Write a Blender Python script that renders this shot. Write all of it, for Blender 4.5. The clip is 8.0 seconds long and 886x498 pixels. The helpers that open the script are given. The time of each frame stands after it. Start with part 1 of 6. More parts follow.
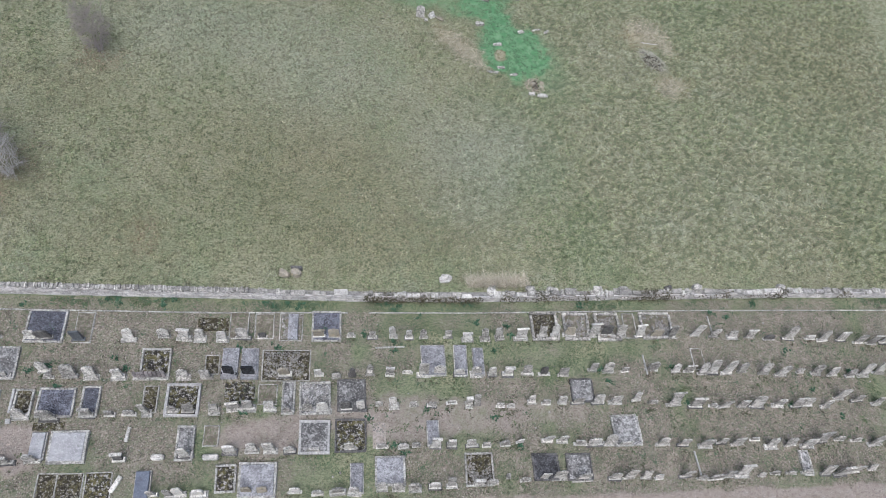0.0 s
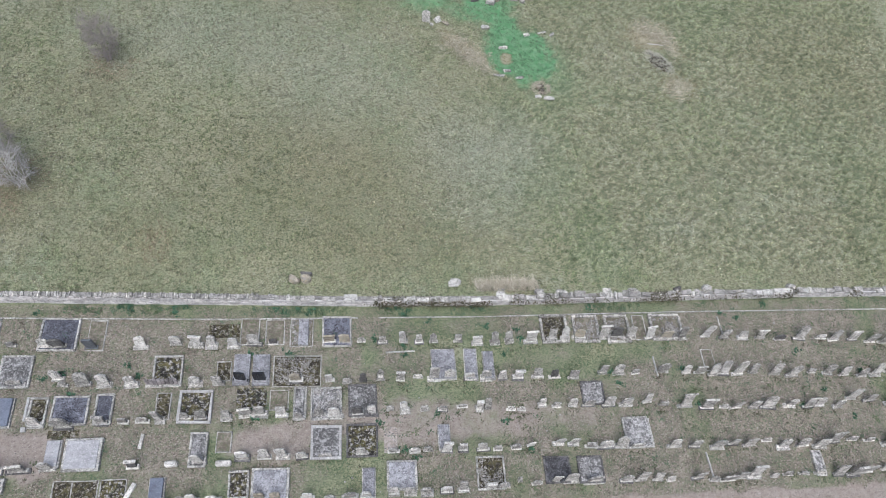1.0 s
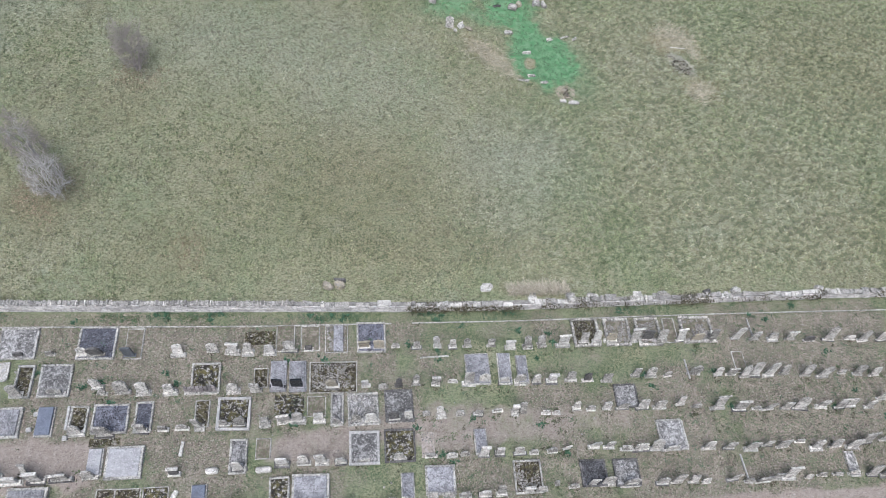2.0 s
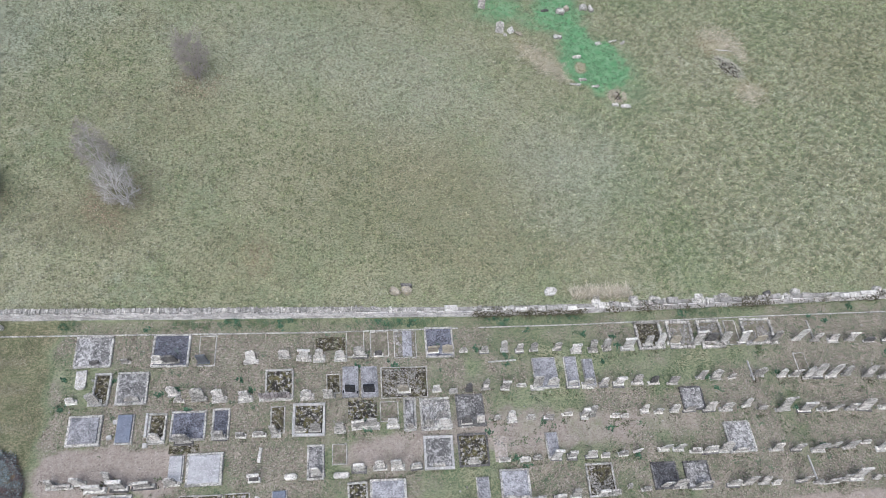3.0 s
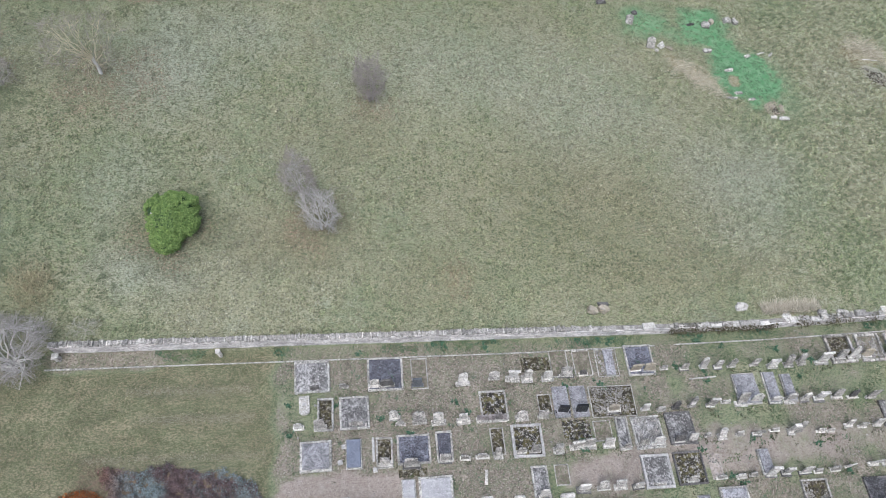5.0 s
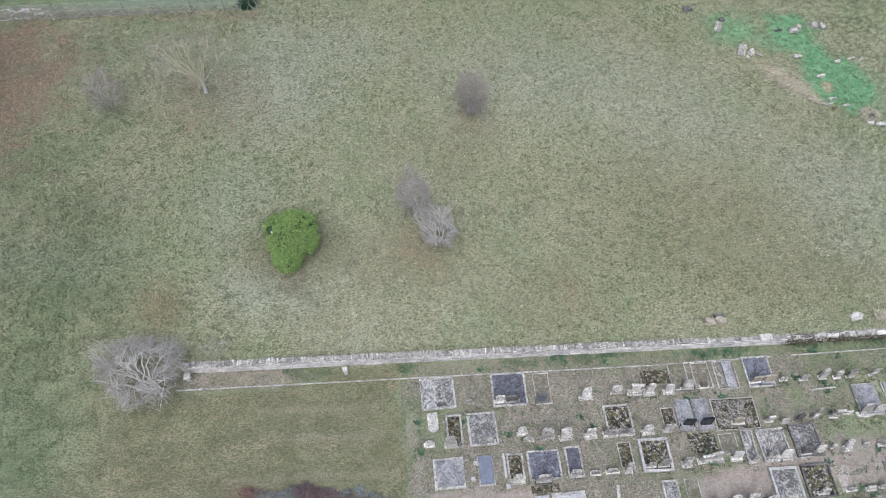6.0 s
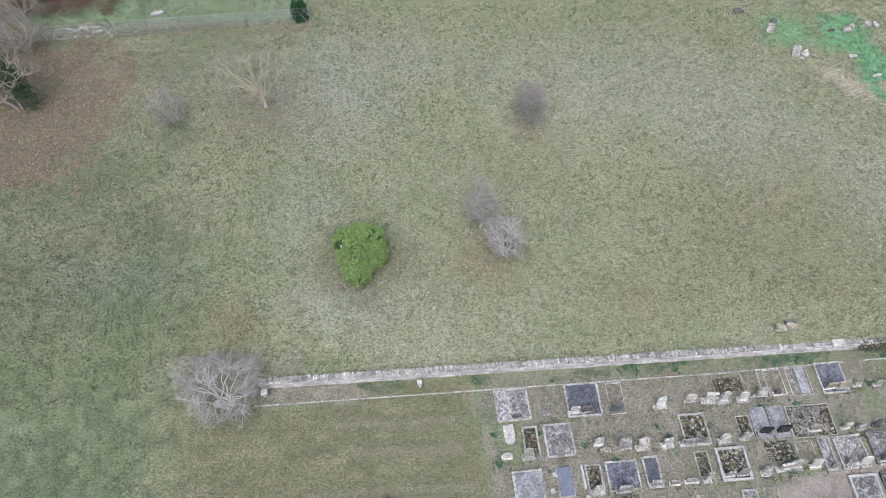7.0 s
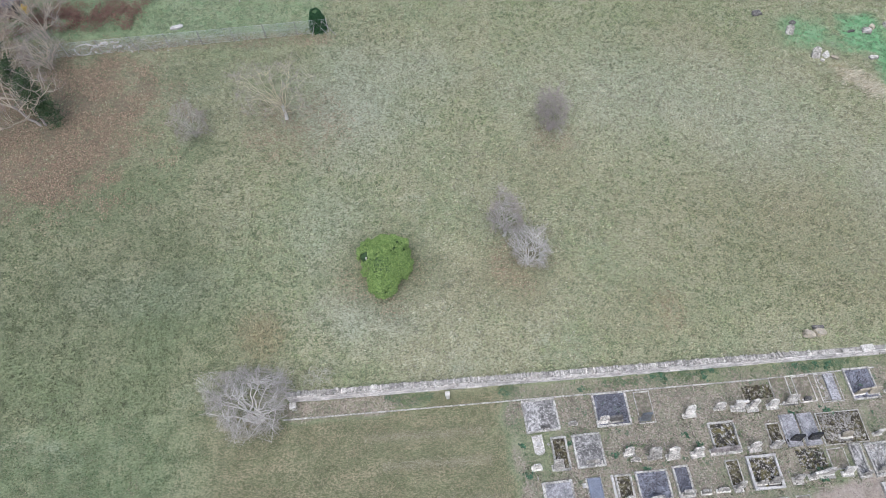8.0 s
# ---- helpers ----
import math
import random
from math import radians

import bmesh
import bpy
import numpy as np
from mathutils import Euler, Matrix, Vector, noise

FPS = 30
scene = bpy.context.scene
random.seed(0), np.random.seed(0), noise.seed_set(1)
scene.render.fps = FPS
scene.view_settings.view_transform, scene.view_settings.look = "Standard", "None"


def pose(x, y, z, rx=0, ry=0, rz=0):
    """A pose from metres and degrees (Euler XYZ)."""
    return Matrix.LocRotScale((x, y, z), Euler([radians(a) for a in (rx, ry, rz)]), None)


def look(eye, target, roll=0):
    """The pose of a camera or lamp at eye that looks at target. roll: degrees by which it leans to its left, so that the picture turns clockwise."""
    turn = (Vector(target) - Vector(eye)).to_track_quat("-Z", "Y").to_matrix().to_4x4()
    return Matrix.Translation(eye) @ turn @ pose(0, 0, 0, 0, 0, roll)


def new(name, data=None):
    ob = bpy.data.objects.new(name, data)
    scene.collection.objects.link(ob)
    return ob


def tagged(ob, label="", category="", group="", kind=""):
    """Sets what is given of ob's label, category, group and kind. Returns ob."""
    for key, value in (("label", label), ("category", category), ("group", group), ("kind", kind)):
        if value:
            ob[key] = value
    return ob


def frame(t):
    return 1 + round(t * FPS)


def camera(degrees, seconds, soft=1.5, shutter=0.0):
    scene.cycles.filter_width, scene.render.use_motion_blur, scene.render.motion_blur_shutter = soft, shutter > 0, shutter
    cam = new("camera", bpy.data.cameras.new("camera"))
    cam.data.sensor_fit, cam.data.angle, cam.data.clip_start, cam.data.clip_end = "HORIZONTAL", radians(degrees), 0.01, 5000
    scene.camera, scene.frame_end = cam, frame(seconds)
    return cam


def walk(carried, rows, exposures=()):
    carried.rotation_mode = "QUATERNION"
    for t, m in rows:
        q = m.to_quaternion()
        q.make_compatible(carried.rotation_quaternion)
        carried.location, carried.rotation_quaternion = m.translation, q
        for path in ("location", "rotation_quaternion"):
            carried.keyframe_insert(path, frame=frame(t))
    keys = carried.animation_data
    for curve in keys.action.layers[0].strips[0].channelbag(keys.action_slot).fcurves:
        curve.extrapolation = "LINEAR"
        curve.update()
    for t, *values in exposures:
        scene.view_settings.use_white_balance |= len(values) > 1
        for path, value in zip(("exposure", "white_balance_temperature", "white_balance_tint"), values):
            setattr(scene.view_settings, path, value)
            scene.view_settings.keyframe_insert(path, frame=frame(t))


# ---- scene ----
# ---- camera and flight ----
cam = camera(65.0, 8.0, soft=0.35)
# seconds, eye x y z, heading, pitch, roll
ROWS = [
    (0.0, 6.128, -11.894, 44.674, -9.121, -61.400, 6.111),
    (0.5, 6.046, -11.825, 44.777, -8.213, -61.391, 4.973),
    (1.0, 6.039, -11.780, 44.878, -7.820, -61.341, 4.243),
    (2.3, 2.576, -11.475, 45.182, -7.702, -61.078, 3.435),
    (2.5, 1.701, -11.404, 45.221, -7.687, -61.051, 3.321),
    (3.0, -0.731, -11.110, 45.341, -7.493, -61.008, 2.865),
    (3.5, -3.546, -10.803, 45.458, -7.246, -60.900, 2.360),
    (4.0, -6.700, -10.397, 45.584, -6.974, -60.802, 1.870),
    (4.5, -10.178, -9.848, 45.733, -6.714, -60.699, 1.380),
    (4.7, -11.604, -9.567, 45.813, -6.511, -60.666, 1.078),
    (5.8, -19.760, -7.831, 46.459, -4.578, -60.594, -1.503),
    (6.0, -21.002, -7.544, 46.594, -4.180, -60.589, -2.036),
    (6.5, -23.387, -6.848, 46.911, -3.214, -60.635, -3.423),
    (7.0, -24.882, -6.391, 47.091, -2.423, -60.597, -4.585),
    (7.5, -25.684, -6.017, 47.280, -1.640, -60.504, -5.717),
    (8.0, -25.959, -5.695, 47.367, -1.166, -60.386, -6.552),
]
walk(cam, [(t, pose(x, y, z, 0, 0, yaw) @ pose(0, 0, 0, 90 + pitch, 0, 0) @ pose(0, 0, 0, 0, 0, roll)) for t, x, y, z, yaw, pitch, roll in ROWS],
     [(0.0, -0.13, 5600, 10), (1.0, -0.05, 5600, 10), (2.5, 0.05, 5600, 10), (4.5, 0.05, 5600, 10), (6.0, 0.08, 5600, 10.5), (8.0, 0.17, 5600, 11)])

# ---- sky and light: flat overcast day ----
world = bpy.data.worlds.new("overcast_sky")
scene.world = world
world.use_nodes = True
wn = world.node_tree
sky = wn.nodes.new("ShaderNodeTexSky")
sky.sky_type = 'NISHITA'
sky.sun_disc = False
sky.sun_elevation, sky.sun_rotation = radians(68), radians(193)
sky.dust_density, sky.air_density, sky.ozone_density = 9.0, 1.0, 1.0
wn.links.new(sky.outputs[0], wn.nodes["Background"].inputs[0])
wn.nodes["Background"].inputs[1].default_value = 0.15
sun = new("sun", bpy.data.lights.new("sun", 'SUN'))
sun.data.energy, sun.data.angle, sun.data.color = 1.5, radians(60), (1.0, 0.985, 0.96)
sun.matrix_world = look((-3.7, -15.7, 40), (0, 0, 0))


# ---- materials ----
class Nodes:
    """A small helper that strings nodes together on one material."""

    def __init__(self, name, rough=0.9):
        self.m = bpy.data.materials.new(name)
        self.m.use_nodes = True
        self.t = self.m.node_tree
        self.out = self.t.nodes["Principled BSDF"]
        self.out.inputs["Roughness"].default_value = rough
        self.out.inputs["Specular IOR Level"].default_value = 0.25
        self.pos = self.t.nodes.new("ShaderNodeNewGeometry").outputs["Position"]

    def put(self, socket, v):
        if isinstance(v, (int, float)):
            socket.default_value = v
        elif isinstance(v, tuple):
            socket.default_value = (*v, 1) if len(v) == 3 else v
        else:
            self.t.links.new(v, socket)

    def noise(self, scale, detail=3.0, rough=0.55, stretch=None):
        n = self.t.nodes.new("ShaderNodeTexNoise")
        n.inputs["Scale"].default_value, n.inputs["Detail"].default_value, n.inputs["Roughness"].default_value = scale, detail, rough
        v = self.pos
        if stretch:
            mp = self.t.nodes.new("ShaderNodeMapping")
            mp.inputs["Scale"].default_value = stretch
            self.t.links.new(v, mp.inputs["Vector"])
            v = mp.outputs["Vector"]
        self.t.links.new(v, n.inputs["Vector"])
        return n.outputs["Fac"]

    def cells(self, scale):
        n = self.t.nodes.new("ShaderNodeTexVoronoi")
        n.inputs["Scale"].default_value = scale
        self.t.links.new(self.pos, n.inputs["Vector"])
        return n.outputs

    def attr(self, name, part="Fac"):
        n = self.t.nodes.new("ShaderNodeAttribute")
        n.attribute_name = name
        return n.outputs[part]

    def channel(self, name, i):
        n = self.t.nodes.new("ShaderNodeSeparateColor")
        self.t.links.new(self.attr(name, "Color"), n.inputs[0])
        return n.outputs[i]

    def span(self, v, a, b, c=0.0, d=1.0):
        n = self.t.nodes.new("ShaderNodeMapRange")
        n.interpolation_type = 'SMOOTHSTEP'
        for s, w in zip(n.inputs, (v, a, b, c, d)):
            self.put(s, w)
        return n.outputs[0]

    def math(self, op, a, b=0.0):
        n = self.t.nodes.new("ShaderNodeMath")
        n.operation = op
        self.put(n.inputs[0], a)
        self.put(n.inputs[1], b)
        return n.outputs[0]

    def mix(self, f, a, b, blend='MIX'):
        n = self.t.nodes.new("ShaderNodeMix")
        n.data_type, n.blend_type = 'RGBA', blend
        self.put(n.inputs[0], f)
        self.put(n.inputs[6], a)
        self.put(n.inputs[7], b)
        return n.outputs[2]

    def random(self, island=False):
        if island:
            return self.t.nodes.new("ShaderNodeNewGeometry").outputs["Random Per Island"]
        return self.t.nodes.new("ShaderNodeObjectInfo").outputs["Random"]

    def done(self, colour, bump=None, strength=0.4, depth=0.02):
        self.put(self.out.inputs["Base Color"], colour)
        if bump is not None:
            b = self.t.nodes.new("ShaderNodeBump")
            b.inputs["Strength"].default_value, b.inputs["Distance"].default_value = strength, depth
            self.put(b.inputs["Height"], bump)
            self.t.links.new(b.outputs[0], self.out.inputs["Normal"])
        return self.m


def weathered(name, light, dark, blotch, amount=0.5, rough=0.9, lichen=None, vary=0.25, island=False, scale=1.0, gain=0.66):
    """Weathered stone or concrete: cloudy tone, dark algae blotches, pale or yellow lichen spots."""
    k = Nodes(name, rough)
    light, dark, blotch = (tuple(gain * c for c in q) for q in (light, dark, blotch))
    lichen = lichen and tuple(0.72 * c for c in lichen)
    tone = k.mix(k.span(k.noise(2.2 * scale, 4), 0.3, 0.7), dark, light)
    tone = k.mix(k.span(k.noise(14 * scale, 4, 0.7), 0.35, 0.7), tone, k.mix(0.5, tone, light))
    spots = k.math('MULTIPLY', k.span(k.noise(6.0 * scale, 6, 0.78), 0.60 - 0.24 * amount, 0.66 - 0.18 * amount), k.span(k.noise(31 * scale, 2), 0.3, 0.6, 0.45, 1.0))
    tone = k.mix(k.math('MULTIPLY', spots, 0.75), tone, blotch)
    grain = k.noise(11 * scale, 5, 0.75)
    cloud = k.noise(1.4 * scale, 4, 0.7)
    tone = k.mix(k.math('MULTIPLY', k.span(cloud, 0.46, 0.60), 0.25 + 0.7 * amount), tone, k.mix(0.3, blotch, dark))
    tone = k.mix(k.math('MULTIPLY', k.span(grain, 0.55, 0.64), 0.25 + 0.45 * amount), tone, blotch)
    tone = k.mix(k.math('MULTIPLY', k.span(grain, 0.47, 0.38), 0.6), tone, tuple(min(1.35 * c, 0.8) for c in light))
    if lichen:
        tone = k.mix(k.span(k.noise(9.0 * scale, 4, 0.7), 0.58, 0.66), tone, lichen)
    tone = k.mix(1.0, tone, k.mix(k.random(island), (1 - vary, 1 - vary, 1 - vary), (1 + vary, 1 + vary, 1 + vary)), 'MULTIPLY')
    return k.done(tone, k.math('ADD', k.noise(18 * scale, 5, 0.7), k.math('MULTIPLY', spots, 0.3)), 0.6, 0.03)


LIMESTONE = weathered("grey_limestone", (0.68, 0.655, 0.59), (0.33, 0.315, 0.28), (0.055, 0.055, 0.046), 0.48, lichen=(0.66, 0.645, 0.58), gain=0.84)
PALE_STONE = weathered("pale_limestone", (0.84, 0.81, 0.73), (0.52, 0.50, 0.44), (0.11, 0.105, 0.09), 0.34, lichen=(0.80, 0.78, 0.71), vary=0.15, gain=0.80)
DARK_STONE = weathered("dark_weathered_stone", (0.25, 0.24, 0.225), (0.14, 0.135, 0.13), (0.05, 0.05, 0.045), 0.5, lichen=(0.36, 0.35, 0.31))
YELLOW_STONE = weathered("lichened_yellow_stone", (0.56, 0.51, 0.41), (0.36, 0.33, 0.25), (0.12, 0.11, 0.08), 0.3, lichen=(0.48, 0.40, 0.20))
PINK_STONE = weathered("pinkish_ribbed_stone", (0.46, 0.42, 0.40), (0.32, 0.29, 0.275), (0.10, 0.095, 0.09), 0.35)
KERB_PALE = weathered("pale_kerb_stone", (0.66, 0.645, 0.59), (0.42, 0.41, 0.37), (0.09, 0.09, 0.08), 0.46, vary=0.14, gain=0.74)
KERB_WHITE = weathered("white_kerb_concrete", (0.66, 0.65, 0.62), (0.53, 0.52, 0.49), (0.2, 0.2, 0.19), 0.2, vary=0.06)
KERB_DARK = weathered("dark_kerb_stone", (0.27, 0.26, 0.25), (0.16, 0.155, 0.15), (0.05, 0.05, 0.05), 0.5, lichen=(0.42, 0.41, 0.38))
CONCRETE = weathered("blotched_concrete", (0.62, 0.61, 0.585), (0.28, 0.275, 0.262), (0.036, 0.036, 0.033), 0.66, vary=0.22, scale=0.7, gain=0.66)
SLAB = weathered("grey_granite_slab", (0.46, 0.46, 0.47), (0.30, 0.30, 0.31), (0.075, 0.075, 0.078), 0.45, 0.7, vary=0.18, scale=1.1, gain=0.72)
SLAB_PALE = weathered("pale_slab_stone", (0.60, 0.60, 0.60), (0.46, 0.46, 0.465), (0.26, 0.26, 0.26), 0.22, 0.75, vary=0.05)
SLAB_BLUE = weathered("blue_grey_polished_granite", (0.23, 0.26, 0.32), (0.17, 0.19, 0.24), (0.11, 0.12, 0.15), 0.25, 0.35, vary=0.05)
SLAB_BURNT = weathered("blackened_slab", (0.26, 0.26, 0.27), (0.13, 0.13, 0.135), (0.03, 0.03, 0.03), 0.7)
BLACK_GRANITE = weathered("black_polished_granite", (0.030, 0.032, 0.036), (0.018, 0.019, 0.022), (0.012, 0.012, 0.012), 0.3, 0.22, vary=0.05)
GREY_GRANITE = weathered("grey_polished_granite", (0.20, 0.22, 0.24), (0.14, 0.155, 0.17), (0.08, 0.085, 0.09), 0.25, 0.3, vary=0.05)
RUBBLE = weathered("white_rubble", (0.52, 0.50, 0.46), (0.30, 0.29, 0.26), (0.12, 0.12, 0.11), 0.4, island=True, vary=0.35)
PEBBLE = weathered("blue_grey_gravel", (0.25, 0.26, 0.30), (0.12, 0.125, 0.15), (0.05, 0.05, 0.055), 0.4, island=True, vary=0.6)
WALL_TOP = weathered("wall_coping_stone", (0.66, 0.63, 0.57), (0.40, 0.385, 0.345), (0.085, 0.085, 0.078), 0.42, lichen=(0.72, 0.70, 0.65), vary=0.2, gain=0.62)
WALL_FACE = weathered("wall_face_stone", (0.86, 0.82, 0.78), (0.58, 0.55, 0.52), (0.15, 0.145, 0.135), 0.28, island=True, vary=0.16, gain=0.85)
MORTAR = weathered("old_mortar", (0.50, 0.48, 0.44), (0.34, 0.325, 0.29), (0.10, 0.10, 0.09), 0.4)


def bed_mat(name, a, b, c, fleck, scale=1.0):
    k = Nodes(name, 0.97)
    tone = k.mix(k.span(k.noise(3.5 * scale, 5, 0.65), 0.42, 0.64), a, b)
    tone = k.mix(k.span(k.noise(6.0 * scale, 5, 0.7), 0.52, 0.62), tone, c)
    tone = k.mix(k.span(k.noise(22 * scale, 3, 0.7), 0.60, 0.70), tone, fleck)
    return k.done(tone, k.noise(25, 4, 0.7), 0.8, 0.04)


SOIL = bed_mat("bare_grave_soil", (0.130, 0.115, 0.085), (0.245, 0.222, 0.180), (0.120, 0.135, 0.075), (0.40, 0.37, 0.32))
MOSS = bed_mat("mossy_grave_bed", (0.030, 0.026, 0.018), (0.092, 0.082, 0.040), (0.26, 0.245, 0.205), (0.40, 0.38, 0.34))
BURNT = bed_mat("blackened_grave_bed", (0.026, 0.024, 0.020), (0.125, 0.112, 0.045), (0.36, 0.35, 0.33), (0.46, 0.45, 0.42), 0.8)
GRAVEL_PALE = bed_mat("pale_gravel", (0.40, 0.36, 0.32), (0.30, 0.26, 0.22), (0.24, 0.21, 0.17), (0.55, 0.53, 0.5))


def bark(name, a, b):
    k = Nodes(name, 0.95)
    return k.done(k.mix(k.noise(9, 4), a, b), k.noise(40, 3), 0.5, 0.01)


BARK_GREY = bark("grey_lichened_bark", (0.48, 0.47, 0.43), (0.68, 0.67, 0.62))
TWIG_GREY = bark("grey_twigs", (0.33, 0.315, 0.29), (0.54, 0.52, 0.48))
TWIG_MAUVE = bark("mauve_grey_twigs", (0.205, 0.180, 0.165), (0.40, 0.36, 0.33))
TWIG_ASH = bark("ash_grey_twigs", (0.27, 0.25, 0.232), (0.52, 0.495, 0.46))
TWIG_OLIVE = bark("olive_grey_twigs", (0.34, 0.33, 0.265), (0.50, 0.49, 0.41))
TWIG_TAN = bark("tan_lichened_limbs", (0.36, 0.31, 0.23), (0.54, 0.49, 0.40))
TWIG_YELLOW = bark("yellow_lichened_twigs", (0.40, 0.36, 0.24), (0.56, 0.51, 0.36))
TWIG_BROWN = bark("brown_thicket_twigs", (0.23, 0.155, 0.125), (0.36, 0.27, 0.22))
TWIG_RUST = bark("reddish_bramble_stems", (0.16, 0.095, 0.075), (0.26, 0.175, 0.14))


def leaf_mat(name, a, b, rough=0.6):
    k = Nodes(name, rough)
    return k.done(k.mix(k.random(True), a, b))


LAUREL = leaf_mat("laurel_leaves", (0.098, 0.172, 0.047), (0.240, 0.330, 0.104))
IVY = leaf_mat("dark_ivy_leaves", (0.026, 0.058, 0.022), (0.068, 0.112, 0.046))
EVERGREEN = leaf_mat("dark_evergreen_needles", (0.016, 0.06, 0.022), (0.04, 0.10, 0.04))


def tint_mat(name, rough=0.85):
    k = Nodes(name, rough)
    return k.done(k.attr("tint", "Color"))


TINTED = tint_mat("mixed_herbage")


# ---- mesh helpers ----
def part(name, bm, m, parent=None, label=""):
    me = bpy.data.meshes.new(name)
    bm.to_mesh(me)
    bm.free()
    me.materials.append(m)
    ob = new(name, me)
    ob.parent = parent
    if label:
        ob["label"] = label
    return ob


def base(name, x, y, label, category, group="", z=None, turn=0.0):
    ob = new(name)
    ob.empty_display_size = 0.1
    ob.matrix_world = pose(x, y, float(land(x, y)) if z is None else z, 0, 0, turn)
    return tagged(ob, label, category, group)


def box(x0, y0, z0, x1, y1, z1, slope=0.0, bevel=0.02, jit=0.0, bm=None):
    """A box with worn edges, sheared along the slope of the ground."""
    bm = bm or bmesh.new()
    v = []
    for z in (z0, z1):
        for x, y in ((x0, y0), (x1, y0), (x1, y1), (x0, y1)):
            v.append(bm.verts.new((x + random.uniform(-jit, jit), y + random.uniform(-jit, jit), z + slope * x + random.uniform(-jit, jit))))
    f = [bm.faces.new([v[i] for i in q]) for q in ((3, 2, 1, 0), (4, 5, 6, 7), (0, 1, 5, 4), (1, 2, 6, 5), (2, 3, 7, 6), (3, 0, 4, 7))]
    if bevel:
        e = list({e for q in f[1:] for e in q.edges if e not in f[0].edges[:]})
        bmesh.ops.bevel(bm, geom=e, offset=bevel, segments=1, affect='EDGES')
    return bm


def outline(kind, w, h):
    """Front outlines of headstones."""
    a = w / 2
    if kind == "round":
        return [(-a, 0), (a, 0), (a, h - a * 0.7)] + [(a * math.cos(t), h - a * 0.7 + a * 0.7 * math.sin(t)) for t in np.linspace(0.3, math.pi - 0.3, 7)] + [(-a, h - a * 0.7)]
    if kind == "gable":
        return [(-a, 0), (a, 0), (a, h * 0.84), (0, h), (-a, h * 0.84)]
    if kind == "shoulder":
        b = a * 0.68
        return [(-a, 0), (a, 0), (a, h * 0.76), (b, h * 0.80)] + [(b * math.cos(t), h * 0.80 + h * 0.20 * math.sin(t)) for t in np.linspace(0.35, math.pi - 0.35, 6)] + [(-b, h * 0.80), (-a, h * 0.76)]
    if kind == "worn":
        return [(-a, 0), (a, 0), (a * 0.96, h * 0.82), (a * 0.55, h), (-a * 0.3, h * 0.96), (-a * 0.92, h * 0.86)]
    return [(-a, 0), (a, 0), (a, h * 0.96), (a * 0.92, h), (-a * 0.92, h), (-a, h * 0.96)]


def prism(pts, d, bevel=0.015, back=0.0):
    """A front outline given depth d; back: how far the top leans back."""
    bm = bmesh.new()
    top = max(p[1] for p in pts)
    fr = [bm.verts.new((x, -d / 2 + back * z / top, z)) for x, z in pts]
    bk = [bm.verts.new((x, d / 2 + back * z / top * 0.6, z)) for x, z in pts]
    bm.faces.new(fr), bm.faces.new(bk[::-1])
    n = len(pts)
    for i in range(n):
        j = (i + 1) % n
        bm.faces.new((fr[j], fr[i], bk[i], bk[j]))
    bmesh.ops.recalc_face_normals(bm, faces=bm.faces[:])
    if bevel:
        bmesh.ops.bevel(bm, geom=[e for e in bm.edges if min(v.co.z for v in e.verts) > 0.01], offset=bevel, segments=1, affect='EDGES')
    return bm


def soup(name, verts, faces, m, parent=None, tint=None):
    """Many small pieces joined into one mesh, quickly."""
    me = bpy.data.meshes.new(name)
    verts, faces = np.asarray(verts, np.float32), np.asarray(faces, np.int32)
    me.vertices.add(len(verts))
    me.vertices.foreach_set("co", verts.ravel())
    k = faces.shape[1]
    me.loops.add(faces.size)
    me.loops.foreach_set("vertex_index", faces.ravel())
    me.polygons.add(len(faces))
    me.polygons.foreach_set("loop_start", np.arange(0, faces.size, k, dtype=np.int32))
    if tint is not None:
        at = me.color_attributes.new("tint", 'FLOAT_COLOR', 'POINT')
        at.data.foreach_set("color", np.concatenate([tint, np.ones((len(tint), 1))], 1).astype(np.float32).ravel())
    me.update(calc_edges=True)
    me.validate()
    me.materials.append(m)
    ob = new(name, me)
    ob.parent = parent
    return ob


CHIP_V = np.array([(-1, -1, -0.6), (1, -1, -0.6), (1, 1, -0.6), (-1, 1, -0.6), (-0.7, -0.6, 0.6), (0.6, -0.7, 0.7), (0.7, 0.6, 0.6), (-0.6, 0.7, 0.5)])
CHIP_F = np.array([(4, 5, 6, 7), (0, 1, 5, 4), (1, 2, 6, 5), (2, 3, 7, 6), (3, 0, 4, 7)])


def chips(rng, xyz, size):
    """Little angular stones at the places xyz."""
    n = len(xyz)
    a = rng.uniform(0, 2 * np.pi, n)
    s = size[:, None] * rng.uniform(0.6, 1.3, (n, 3))
    v = CHIP_V[None] * s[:, None, :] * rng.uniform(0.8, 1.2, (n, 8, 1))
    c, d = np.cos(a)[:, None], np.sin(a)[:, None]
    v = np.stack([v[..., 0] * c - v[..., 1] * d, v[..., 0] * d + v[..., 1] * c, v[..., 2]], -1) + xyz[:, None, :]
    f = CHIP_F[None] + 8 * np.arange(n)[:, None, None]
    return v.reshape(-1, 3), f.reshape(-1, 4)


def smooth(a, b, v):
    t = np.clip((np.asarray(v, float) - a) / (b - a), 0, 1)
    return t * t * (3 - 2 * t)


LATTICE = np.random.RandomState(7).rand(256, 256)


